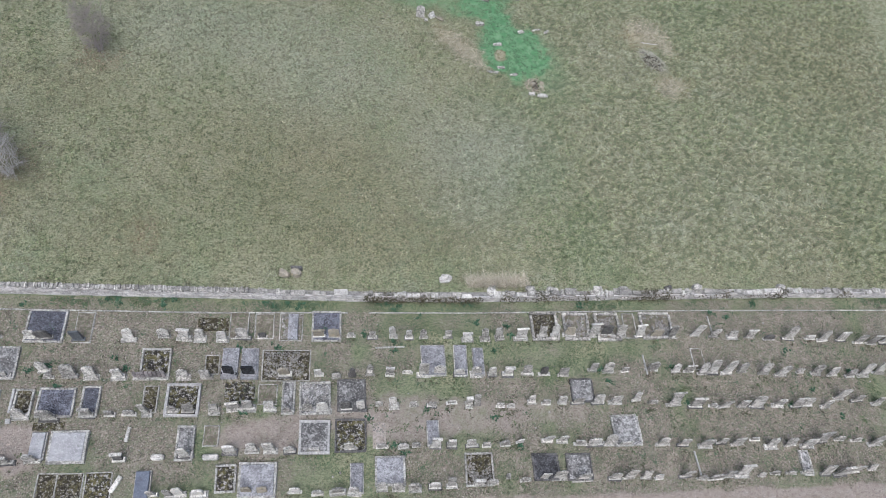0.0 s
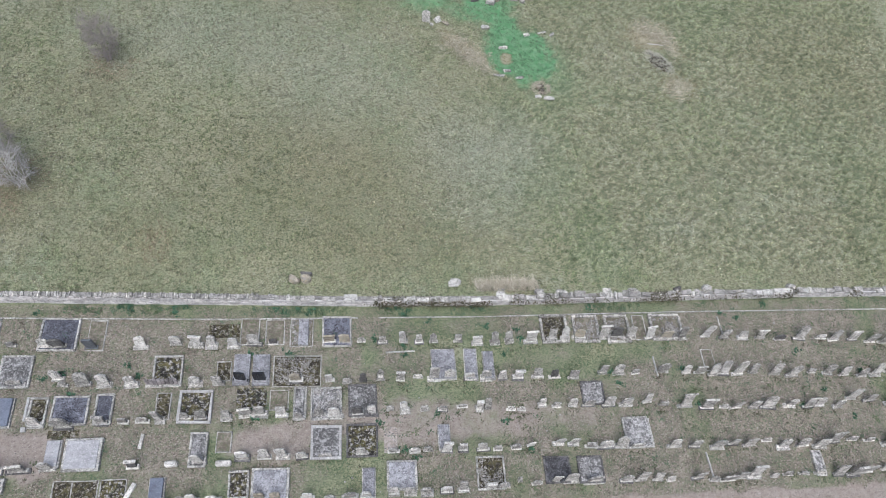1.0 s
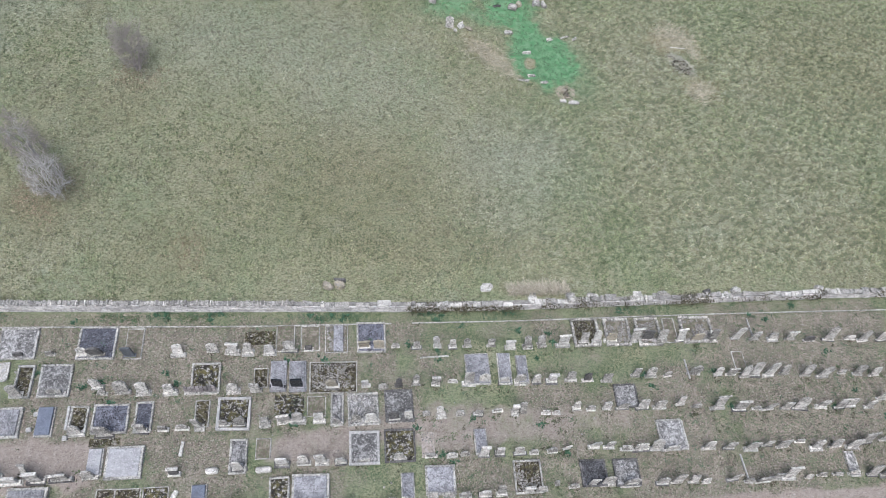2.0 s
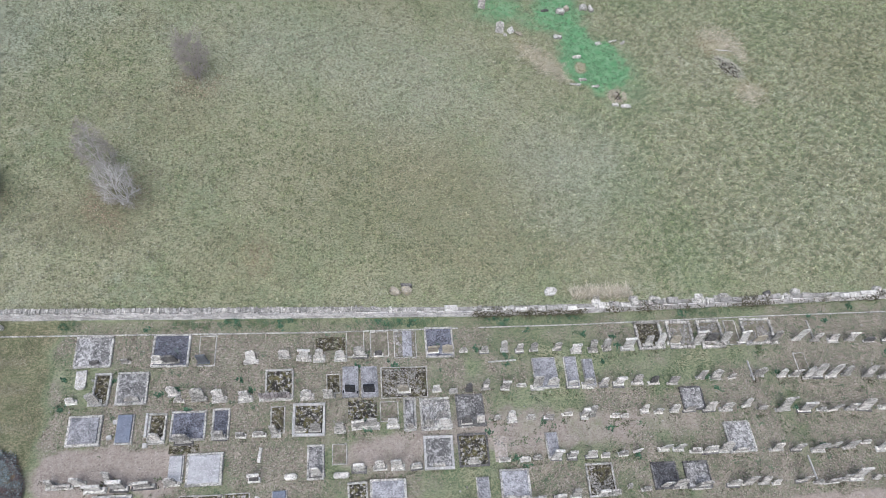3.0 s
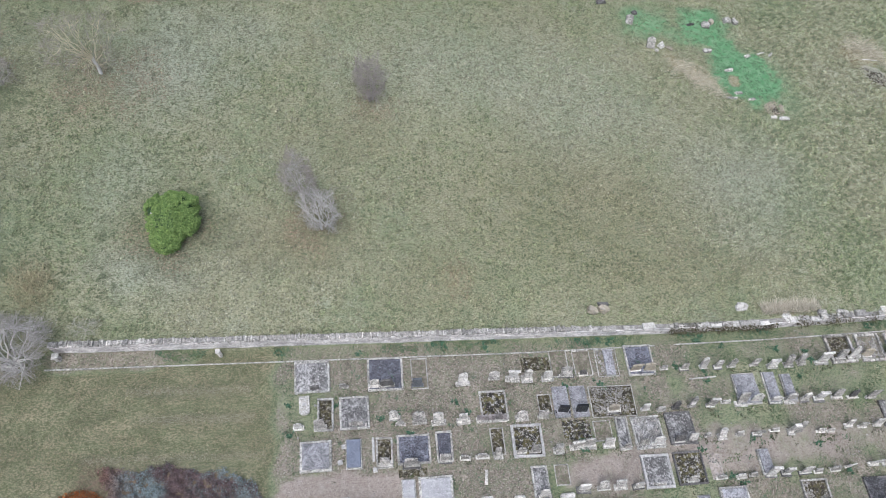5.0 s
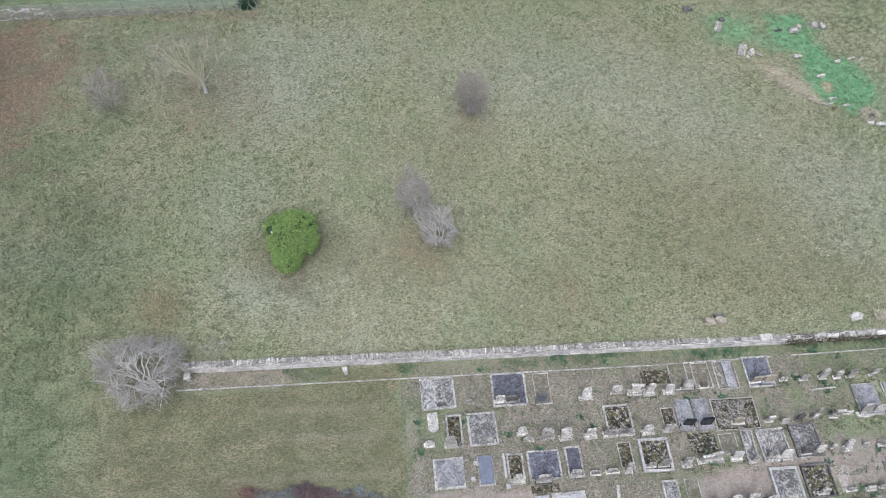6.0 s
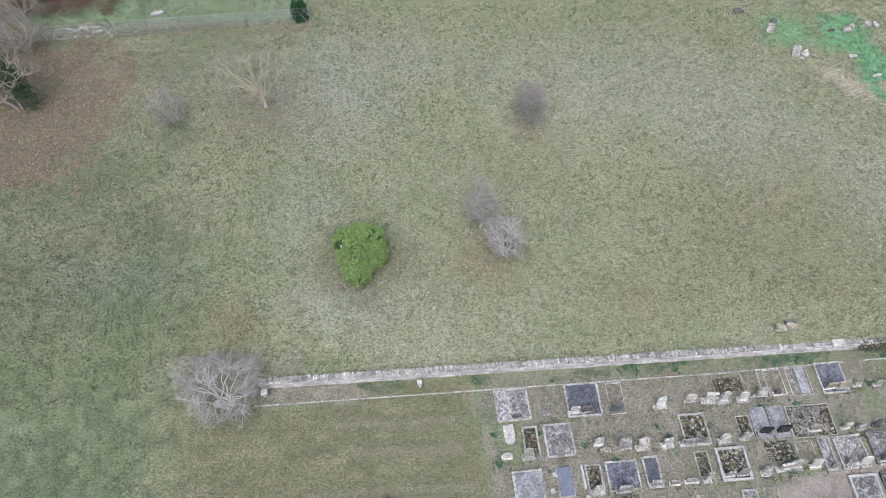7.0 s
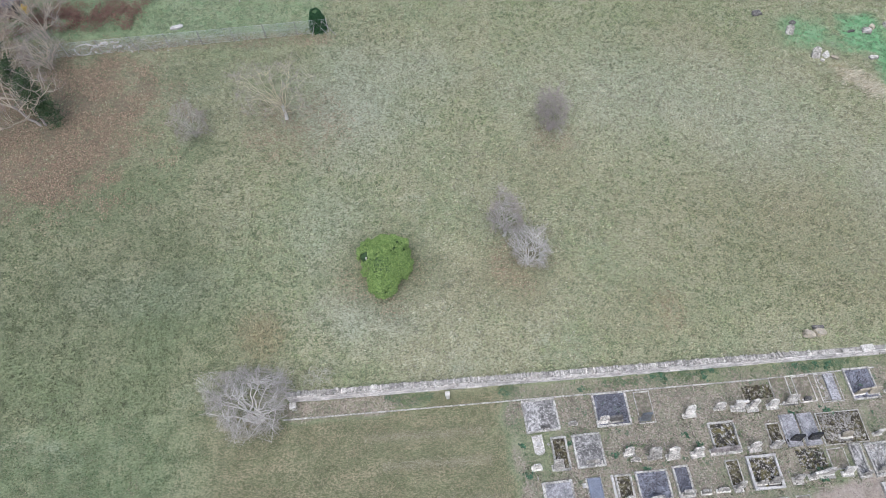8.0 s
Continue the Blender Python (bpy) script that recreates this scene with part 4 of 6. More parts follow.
headstone(8.63, -1.93, 0.76, 'M', 'w')
headstone(9.70, -1.88, 0.69, 'M', 'g')
headstone(11.03, -1.98, 0.92, 'T', 'g')
headstone(11.99, -2.00, 0.70, 'L', 'g')
headstone(13.24, -1.95, 0.78, 'L', 'g')
headstone(14.24, -1.82, 0.63, 'M', 'w')
headstone(16.12, -1.76, 0.80, 'T', 'w')
headstone(17.15, -1.82, 0.80, 'M', 'g')
headstone(18.38, -2.07, 1.05, 'L', 'g')
headstone(19.38, -2.12, 1.21, 'M', 'g')
headstone(20.54, -2.07, 0.98, 'M', 'g')
headstone(21.61, -2.20, 1.15, 'L', 'g')
headstone(24.24, -2.22, 1.09, 'M', 'g')
headstone(25.68, -2.33, 0.84, 'M', 'g')
headstone(27.32, -2.41, 1.02, 'M', 'g')
headstone(28.57, -2.28, 0.86, 'M', 'g')
headstone(29.69, -2.42, 1.04, 'M', 'g')
headstone(31.16, -2.14, 0.87, 'L', 'g')
headstone(32.26, -2.59, 0.96, 'M', 'g')
headstone(33.74, -2.58, 1.06, 'M', 'g')
headstone(35.06, -2.65, 1.07, 'M', 'g')
headstone(36.14, -2.40, 1.17, 'T', 'g')
headstone(37.75, -2.32, 0.91, 'L', 'g')
headstone(39.09, -2.40, 1.01, 'L', 'g')
headstone(40.52, -2.64, 1.20, 'T', 'g')
headstone(-8.23, -4.29, 0.63, 'M', 'g')
headstone(-7.29, -4.33, 0.57, 'M', 'g')
headstone(-6.72, -4.32, 0.64, 'M', 'w')
headstone(-5.64, -4.36, 0.90, 'M', 'w')
headstone(-2.91, -4.34, 0.79, 'M', 'y')
headstone(-1.99, -4.41, 0.79, 'M', 'y')
headstone(-0.11, -4.45, 0.87, 'M', 'w')
headstone(1.23, -4.60, 0.75, 'L', 'g')
headstone(2.45, -4.52, 0.89, 'M', 'g')
headstone(3.47, -4.56, 0.83, 'M', 'g')
headstone(5.13, -4.42, 0.70, 'M', 'g')
headstone(6.18, -4.43, 0.78, 'M', 'g')
headstone(7.20, -4.46, 0.78, 'M', 'g')
headstone(8.45, -4.44, 0.86, 'M', 'w')
headstone(9.52, -4.42, 0.72, 'T', 'g')
headstone(11.27, -4.38, 0.81, 'M', 'g')
headstone(12.16, -4.34, 0.89, 'L', 'g')
headstone(13.23, -4.03, 0.37, 'L', 'g')
headstone(14.32, -4.28, 0.83, 'L', 'g')
headstone(15.54, -4.19, 0.68, 'M', 'g')
headstone(16.60, -4.22, 1.07, 'M', 'g')
headstone(18.12, -4.31, 1.39, 'T', 'g')
headstone(20.37, -4.36, 0.94, 'M', 'g')
headstone(21.31, -4.39, 0.95, 'T', 'g')
headstone(22.54, -4.44, 0.88, 'M', 'g')
headstone(23.45, -4.47, 0.72, 'L', 'g')
headstone(25.37, -4.39, 0.90, 'T', 'g')
headstone(26.50, -4.62, 0.74, 'L', 'g')
headstone(27.49, -4.62, 1.32, 'M', 'g')
headstone(28.52, -4.50, 0.67, 'M', 'g')
headstone(29.46, -4.46, 1.09, 'T', 'g')
headstone(30.94, -4.59, 0.59, 'L', 'g')
headstone(32.00, -4.48, 0.85, 'L', 'g')
headstone(33.20, -4.48, 0.95, 'L', 'g')
headstone(34.42, -4.49, 1.04, 'L', 'g')
headstone(35.78, -4.61, 0.88, 'M', 'g')
headstone(36.91, -4.65, 1.06, 'M', 'g')
headstone(37.94, -4.53, 1.16, 'T', 'g')
headstone(39.55, -4.43, 0.81, 'L', 'g')


# ---- loose stones and odds and ends of the burial ground ----
def lump(name, x, y, sx, sy, sz, m, label, category, turn=0.0, tilt=0.0, roll=0.0, group="", lift=0.0, seed=1):
    """An irregular rock or slab."""
    bm = bmesh.new()
    bmesh.ops.create_icosphere(bm, subdivisions=2, radius=1.0)
    for v in bm.verts:
        n = noise.noise(v.co * 1.3 + Vector((seed * 7.1, seed * 3.3, 0)))
        q = v.co.copy()
        for i in range(3):
            q[i] = math.copysign(abs(q[i]) ** 0.6, q[i])
        v.co = Vector((q.x * sx, q.y * sy, q.z * sz)) * (0.72 + 0.35 * n)
    ob = part(name, bm, m)
    ob.matrix_world = pose(x, y, float(land(x, y)) + lift + sz * 0.35, tilt, roll, turn)
    return tagged(ob, label, category, group)


# fallen tablet below the first double grave
fallen = base("fallen_headstone", -21.15, 4.72, "fallen pale headstone lying on its back in grass", "headstone", turn=2)
ob = part("tablet", prism(outline("round", 0.66, 1.25), 0.14, 0.02), PALE_STONE, fallen)
ob.matrix_basis = pose(0, 0.55, 0.08, 90, 0, 0) @ pose(0, 0, 0, 0, 0, 0)
ob = part("inscription_panel", box(-0.14, -0.1, 0, 0.14, 0.1, 0.012, 0, 0), KERB_WHITE, fallen, "white inscription panel")
ob.matrix_basis = pose(0, 0.0, 0.152, 0, -6.6, 0)


def ledger(x, y, w, l, turn, m, words):
    root = base("stone_bar", x, y, words, "stone", turn=turn)
    part("bar", box(-w / 2, -l / 2, -0.04, w / 2, l / 2, 0.14, SLOPE, 0.03), m, root)


ledger(-16.95, 1.6, 0.16, 1.5, 0, KERB_WHITE, "narrow white stone bar set beside a grave")
ledger(-18.75, 1.9, 0.3, 0.28, 4, KERB_WHITE, "small square white stone in the ground")
ledger(-19.0, 0.95, 0.3, 0.28, 9, KERB_WHITE, "small square white stone in the ground")
ledger(-16.9, 0.35, 0.28, 0.3, 5, KERB_WHITE, "small square white stone in the ground")
ledger(-10.35, -3.5, 0.26, 1.0, -28, PALE_STONE, "pale broken stone post lying on earth")
ledger(-10.1, -0.6, 0.2, 0.9, -8, PALE_STONE, "pale slender stone lying on earth")
ledger(24.2, 3.55, 0.1, 1.5, 3, KERB_WHITE, "thin white stone strip in the grass")
ledger(26.5, -3.6, 0.1, 1.9, 4, KERB_WHITE, "thin white stone strip in the earth")
ledger(5.9, 4.95, 2.0, 0.1, 2, KERB_PALE, "thin pale kerb half sunk in grass")
ledger(30.1, 6.6, 0.1, 1.6, 3, KERB_PALE, "thin pale kerb half sunk in grass")


def marker_post(x, y, h, w):
    root = base("marker_post", x, y, "short pale stone post at the wall foot", "post", "posts by the wall")
    part("shaft", box(-w / 2, -w / 2, -0.1, w / 2, w / 2, h, 0, 0.02), PALE_STONE, root)
    part("cap", box(-w * 0.7, -w * 0.7, h, w * 0.7, w * 0.7, h + 0.1, 0, 0.02), PALE_STONE, root)


marker_post(-26.45, 8.35, 0.75, 0.22)
marker_post(-36.25, 8.62, 0.55, 0.3)

# blocks lying on and behind the wall
for i, (x, dy, sx, sy, sz, m) in enumerate(((-1.2, 1.45, 0.58, 0.32, 0.46, YELLOW_STONE), (-0.42, 1.5, 0.50, 0.36, 0.46, YELLOW_STONE), (-0.35, 1.95, 0.55, 0.2, 0.25, DARK_STONE),
                                            (10.0, 1.35, 0.62, 0.42, 0.26, PALE_STONE), (13.3, 0.45, 0.42, 0.36, 0.22, PALE_STONE), (13.4, 0.8, 0.35, 0.2, 0.15, LIMESTONE), (16.2, 0.52, 0.45, 0.36, 0.3, LIMESTONE),
                                            (17.9, 0.52, 0.6, 0.22, 0.16, LIMESTONE), (21.4, 0.52, 0.45, 0.3, 0.2, LIMESTONE), (23.4, 0.52, 0.5, 0.24, 0.22, LIMESTONE), (27.0, 0.52, 0.42, 0.26, 0.22, DARK_STONE), (29.4, 0.52, 0.5, 0.4, 0.32, LIMESTONE),
                                            (36.5, 0.52, 0.5, 0.3, 0.25, LIMESTONE))):
    lump("rock", x, float(wall_y(x)) + dy, sx, sy, sz, m, "loose weathered block lying behind the boundary wall", "rock", turn=(i * 47) % 40 - 20, group="blocks behind the wall", seed=i + 3)

lump("rock", -39.1, 8.25, 0.42, 0.34, 0.3, PALE_STONE, "pale round rock at the foot of the wall tree", "rock", turn=15, seed=77)

# ---- old stones in the green hollow ----
for i, (x, y, sx, sy, sz, m, turn) in enumerate(((14.8, 34.85, 0.60, 0.28, 0.30, LIMESTONE, 4), (16.15, 32.55, 0.62, 0.20, 0.20, LIMESTONE, 2), (16.2, 29.85, 0.50, 0.20, 0.22, LIMESTONE, 3), (15.4, 29.3, 0.75, 0.18, 0.16, LIMESTONE, -12),
                                                  (17.2, 29.15, 0.55, 0.16, 0.14, LIMESTONE, 6), (18.5, 34.3, 0.45, 0.22, 0.20, LIMESTONE, 10), (19.9, 34.7, 0.70, 0.12, 0.10, LIMESTONE, 18), (20.9, 34.6, 0.35, 0.2, 0.12, LIMESTONE, 40), (18.6, 27.15, 0.40, 0.24, 0.16, PALE_STONE, 0),
                                                  (19.5, 27.0, 0.65, 0.24, 0.18, PALE_STONE, -6), (18.75, 28.2, 0.36, 0.30, 0.26, YELLOW_STONE, 40), (15.6, 38.2, 0.60, 0.45, 0.34, LIMESTONE, -20), (16.2, 38.5, 0.35, 0.35, 0.40, YELLOW_STONE, 30), (17.9, 38.8, 0.55, 0.45, 0.34, LIMESTONE, 0),
                                                  (18.6, 38.6, 0.35, 0.5, 0.40, LIMESTONE, 20), (14.1, 38.25, 0.60, 0.14, 0.14, DARK_STONE, 8), (9.0, 39.6, 0.36, 0.32, 0.2, DARK_STONE, 0), (6.0, 41.0, 0.7, 0.4, 0.25, DARK_STONE, 12), (10.5, 35.45, 0.42, 0.42, 0.30, PALE_STONE, 20), (11.2, 35.1, 0.55, 0.20, 0.22, YELLOW_STONE, -35), (9.95, 34.9, 0.22, 0.2, 0.14, LIMESTONE, 0))):
    lump("old_stone", x, y, sx, sy, sz, m, "old broken stone half sunk in the green hollow", "rock", turn=turn, group="stones in the hollow", seed=i + 31)
for x, y, w, l, t in ((9.5, 35.5, 0.72, 1.15, -8), (8.2, 38.5, 0.66, 1.0, -12)):
    root = base("leaning_slab", x, y, "grey upright slab leaning in the grass", "headstone", "leaning slabs", turn=t)
    ob = part("tablet", prism(outline("gable", w, l), 0.2, 0.03), LIMESTONE, root)
    ob.matrix_basis = pose(0, -0.3, -0.1, -28, 0, 0)


# ---- bare trees and bushes ----
def limb(store, a, b, r0, r1, sides):
    """One tapered stretch of a branch."""
    d = (b - a).normalized()
    s = d.orthogonal().normalized()
    t = d.cross(s)
    n0 = len(store[0])
    for p, r in ((a, r0), (b, r1)):
        for i in range(sides):
            g = 2 * math.pi * i / sides
            store[0].append(p + (s * math.cos(g) + t * math.sin(g)) * r)
    for i in range(sides):
        j = (i + 1) % sides
        store[1].append((n0 + i, n0 + j, n0 + sides + j, n0 + sides + i))


def sweep(store, a, b, sag, r0, r1, steps, sides, rng):
    """A bent, tapered branch from a to b; returns the points along it."""
    pts = [a]
    length = (b - a).length
    for i in range(1, steps + 1):
        f = i / steps
        p = a.lerp(b, f) + Vector((0, 0, sag * length * f * (1 - f)))
        if i < steps:
            p += Vector(rng.normal(0, 0.07 * length / steps ** 0.5, 3))
        pts.append(p)
    for i in range(steps):
        limb(store, pts[i], pts[i + 1], r0 + (r1 - r0) * i / steps, r0 + (r1 - r0) * (i + 1) / steps, sides)
    return pts


def in_crown(rng, crown, inner, outer, low=-1.0):
    """A random place in the crown's ellipsoid, between two of its shells."""
    cx, cy, cz, rx, ry, rz = crown
    while True:
        d = Vector(rng.normal(0, 1, 3)).normalized()
        if d.z > low:
            break
    q = rng.uniform(inner ** 3, outer ** 3) ** (1 / 3)
    wobble = 0.50 + 1.0 * float(fog(d.x * 2 + cx * 5 + 9, d.y * 2 + d.z * 1.5 + rx * 7 + 9, 0.75, 2, 6))
    return Vector((cx + d.x * rx * q * wobble, cy + d.y * ry * q * wobble, max(cz + d.z * rz * q * wobble, 0.12)))


def nearest(rng, nodes, p, lift=0.25, near=3):
    """The node from which a branch to p would start: close by and rather below it."""
    d = np.sum((nodes - np.array(p) + np.array((0, 0, lift))) ** 2, 1)
    best = np.argpartition(d, min(near, len(d) - 1))[:near]
    return Vector(nodes[best[rng.randint(len(best))]])


def bare_tree(name, x, y, label, category, crown, trunk, forks, counts, barks, seed, group="", thick=(0.045, 0.018, 0.009), low=-0.75, top=(0.0, 0.0)):
    """A leafless tree. crown: centre and half sizes about its foot; trunk: radius and height of the fork; forks: number of stems;
    counts: limbs, branches and twigs; thick: their radii."""
    rng = np.random.RandomState(seed)
    root = base(name, x, y, label, category, group)
    nodes, wood, twigs = [], ([], []), ([], [])
    r, h = trunk
    for i in range(forks):
        st = ([], [])
        a = 2 * math.pi * i / forks + rng.uniform(-0.5, 0.5)
        foot = Vector((math.cos(a), math.sin(a), 0)) * (0.0 if forks == 1 else r * 1.3) + Vector((0, 0, -0.15))
        head = Vector((math.cos(a), math.sin(a), 0)) * (0.06 if forks == 1 else 0.28 * h + r) + Vector((top[0], top[1], h))
        nodes += sweep(st, foot, head, 0.0, r, r * 0.72, 4, 7, rng)[2:]
        tagged(soup("stem" if forks > 1 else "trunk", [tuple(v) for v in st[0]], st[1], barks[0], root))
    heads = list(nodes)
    for i in range(counts[0]):
        goal = in_crown(rng, crown, 0.55, 0.85, low)
        start = heads[rng.randint(len(heads))]
        nodes += sweep(wood, start, goal, 0.22, thick[0] * rng.uniform(0.8, 1.25), thick[0] * 0.4, 6, 5, rng)[1:]
    arr = np.array([tuple(v) for v in nodes])
    for i in range(counts[1]):
        goal = in_crown(rng, crown, 0.5, 0.98, low)
        nodes += sweep(wood, nearest(rng, arr, goal), goal, 0.12, thick[1] * rng.uniform(0.7, 1.2), thick[1] * 0.45, 4, 4, rng)[1:]
    arr = np.array([tuple(v) for v in nodes])
    for i in range(counts[2]):
        goal = in_crown(rng, crown, 0.55, 1.05, low)
        start = nearest(rng, arr, goal, 0.1, 9)
        if (goal - start).length > 1.1:
            goal = start + (goal - start).normalized() * 1.1
        sweep(twigs, start, goal, rng.uniform(-0.1, 0.25), thick[2] * rng.uniform(0.7, 1.2), thick[2] * 0.6, 3, 3, rng)
    tagged(soup("limbwork", [tuple(v) for v in wood[0]], wood[1], barks[1], root), kind="stuff")
    tagged(soup("crown", [tuple(v) for v in twigs[0]], twigs[1], barks[2], root), kind="stuff")
    return root


bare_tree("wall_tree", -38.45, 8.2, "spreading bare tree with silvery bark at the wall end", "tree", (-0.15, 0.7, 2.2, 2.85, 2.3, 1.7), (0.15, 0.7), 4, (13, 190, 3400), (BARK_GREY, BARK_GREY, TWIG_ASH), 3, thick=(0.055, 0.020, 0.009), low=-0.85)
bare_tree("hawthorn", -19.55, 17.05, "dense leafless thorn tree with silvery twigs", "tree", (0.0, 0.15, 2.1, 1.6, 1.5, 1.95), (0.09, 0.6), 3, (12, 140, 1300), (BARK_GREY, BARK_GREY, TWIG_ASH), 8, thick=(0.034, 0.020, 0.010), group="leafless trees on the meadow")
bare_tree("hawthorn", -20.9, 19.35, "tall leafless thorn tree with a pale trunk foot and mauve-grey twigs", "tree", (0.0, 0.1, 2.9, 1.5, 1.35, 2.5), (0.11, 0.7), 1, (13, 140, 1150), (BARK_GREY, TWIG_GREY, TWIG_MAUVE), 9, thick=(0.032, 0.018, 0.010), group="leafless trees on the meadow")
bare_tree("hawthorn", -15.75, 28.9, "dense leafless thorn tree with mauve-grey twigs", "tree", (0.1, 0.15, 2.3, 1.6, 1.5, 2.15), (0.09, 0.6), 3, (12, 130, 1200), (TWIG_MAUVE, TWIG_MAUVE, TWIG_MAUVE), 10, thick=(0.032, 0.018, 0.010), group="leafless trees on the meadow")
bare_tree("sapling_bush", -42.95, 30.2, "small leafless grey bush on the meadow", "bush", (-0.1, 0.1, 1.7, 1.45, 1.4, 1.75), (0.05, 0.3), 5, (14, 90, 900), (TWIG_OLIVE, TWIG_OLIVE, TWIG_MAUVE), 12, thick=(0.022, 0.013, 0.008))
bare_tree("lichened_tree", -36.2, 31.4, "open leafless tree with pale trunk and yellow lichened limbs", "tree", (-0.3, 0.3, 3.2, 3.2, 2.9, 1.8), (0.15, 1.7), 1, (30, 150, 1100), (BARK_GREY, TWIG_YELLOW, TWIG_MAUVE), 14, thick=(0.020, 0.010, 0.0065), low=-0.6)
bare_tree("wall_shrub", -34.5, 10.1, "small leafless shrub close behind the wall", "bush", (0.0, 0.0, 0.55, 1.0, 0.8, 0.6), (0.03, 0.2), 4, (8, 30, 200), (TWIG_OLIVE, TWIG_OLIVE, TWIG_OLIVE), 15, thick=(0.018, 0.010, 0.007))


def leafy(name, root, pts, size, m, rng, up=0.5):
    """A skin of many small leaves at the given places, each facing its own way."""
    n = len(pts)
    nrm = rng.normal(0, 1, (n, 3)) + np.array((0, 0, up))
    nrm /= np.linalg.norm(nrm, axis=1)[:, None]
    t = np.cross(nrm, rng.normal(0, 1, (n, 3)))
    t /= np.linalg.norm(t, axis=1)[:, None]
    b = np.cross(nrm, t)
    s = size * rng.uniform(0.6, 1.25, (n, 1))
    v = np.stack([pts - t * s, pts + b * s * 0.5 + nrm * s * 0.12, pts + t * s, pts - b * s * 0.5 + nrm * s * 0.12], 1)
    f = np.arange(4 * n).reshape(n, 4)
    return soup(name, v.reshape(-1, 3), f, m, root)


def laurel():
    rng = np.random.RandomState(21)
    root = base("laurel_bush", -29.5, 17.35, "broad dense evergreen bush with bright green leaves", "bush")
    lobes = ((0.0, 0.0, 1.25, 1.75, 1.2), (-1.0, 0.95, 1.15, 1.05, 1.05), (0.7, 0.85, 1.2, 1.25, 1.15), (0.9, -0.2, 1.1, 1.1, 1.05), (-0.3, -1.25, 0.9, 1.2, 0.95), (-0.1, 0.6, 1.5, 1.1, 0.85), (0.0, 1.1, 1.25, 1.1, 1.0))
    pts = []
    for cx, cy, cz, r, h in lobes:
        n = 13000
        d = rng.normal(0, 1, (n, 3))
        d[:, 2] = np.abs(d[:, 2]) * 1.1 - 0.35
        d /= np.linalg.norm(d, axis=1)[:, None]
        knot = fog(d[:, 0] * r + cx + 50, d[:, 1] * r + d[:, 2] * h + cy + 50, 0.24, 1, 3)
        bump = 0.84 + 0.16 * fog(d[:, 0] * 3 + cx * 9, d[:, 1] * 3 + d[:, 2] * 2 + cy * 9, 0.7, 2) + 0.26 * (knot - 0.4)
        p = d * np.array((r, r, h)) * bump[:, None] * rng.uniform(0.92, 1.03, (n, 1)) + np.array((cx, cy, cz * 0.75))
        pts.append(p[(p[:, 2] > 0.02) & (rng.rand(n) < smooth(0.10, 0.42, knot))])
    pts = np.concatenate(pts)
    pts = pts[~((pts[:, 0] < -1.15) & (np.abs(pts[:, 1] - 0.35) < 0.32) & (pts[:, 2] > 0.5))]
    leafy("leaves", root, pts * np.array((0.94, 1.0, 1.0)), 0.062, LAUREL, rng, 0.9)
    bm = bmesh.new()
    for cx, cy, cz, r, h in lobes:
        bmesh.ops.create_icosphere(bm, subdivisions=2, radius=1.0, matrix=Matrix.Translation((cx, cy, cz * 0.75)) @ Matrix.Diagonal((r * 0.70, r * 0.76, h * 0.76, 1)))
    part("inner_foliage", bm, IVY, root)
    part("white_label", box(-1.30, 0.30, 0.9, -1.18, 0.42, 1.45, 0, 0.01), KERB_WHITE, root, "small white stake")


laurel()


# ---- planting bed beside the earth path ----
def shrub_bed():
    rng = np.random.RandomState(33)
    n = 300000
    x, y = rng.uniform(-37.5, -21, n), rng.uniform(-9, 2.2, n)
    cell = fog(x, y, 0.30, 1, 71)
    keep = rng.rand(n) < bed_mask(x, y) * smooth(0.05, 0.40, cell) * 1.3
    x, y, cell = x[keep], y[keep], cell[keep]
    n = len(x)
    z = land(x, y) + 0.05 + 0.42 * smooth(0.2, 0.85, cell) * rng.uniform(0.5, 1.0, n)
    root = tagged(new("ground_cover_shrubs"), "low ground-cover shrubs, dark purple and bluish green", "shrubs", kind="stuff")
    kind = fog(x, y, 2.2, 3, 8) + rng.normal(0, 0.07, n)
    blue, purple, dark, rust = np.array((0.185, 0.225, 0.225)), np.array((0.120, 0.085, 0.085)), np.array((0.125, 0.118, 0.112)), np.array((0.17, 0.105, 0.085))
    col = np.where((kind > 0.56)[:, None], blue, np.where((kind > 0.48)[:, None], dark, purple))
    west = smooth(-30.6, -32.6, x + 0.8 * (fog(x, y, 0.8, 2, 72) - 0.5))[:, None]
    col = (col * (1 - west) + rust * west) * rng.uniform(0.45, 1.45, (n, 1))
    nrm = rng.normal(0, 0.7, (n, 3)) + np.array((0, 0, 1.0))
    nrm /= np.linalg.norm(nrm, axis=1)[:, None]
    t = np.cross(nrm, rng.normal(0, 1, (n, 3)))
    t /= np.linalg.norm(t, axis=1)[:, None]
    b = np.cross(nrm, t)
    s = 0.045 * rng.uniform(0.6, 1.3, (n, 1))
    p = np.stack([x, y, z], -1)
    v = np.stack([p - t * s, p + b * s * 0.6, p + t * s, p - b * s * 0.6], 1).reshape(-1, 3)
    ob = soup("foliage", v, np.arange(4 * n).reshape(n, 4), TINTED, root, np.repeat(col, 4, 0))


shrub_bed()


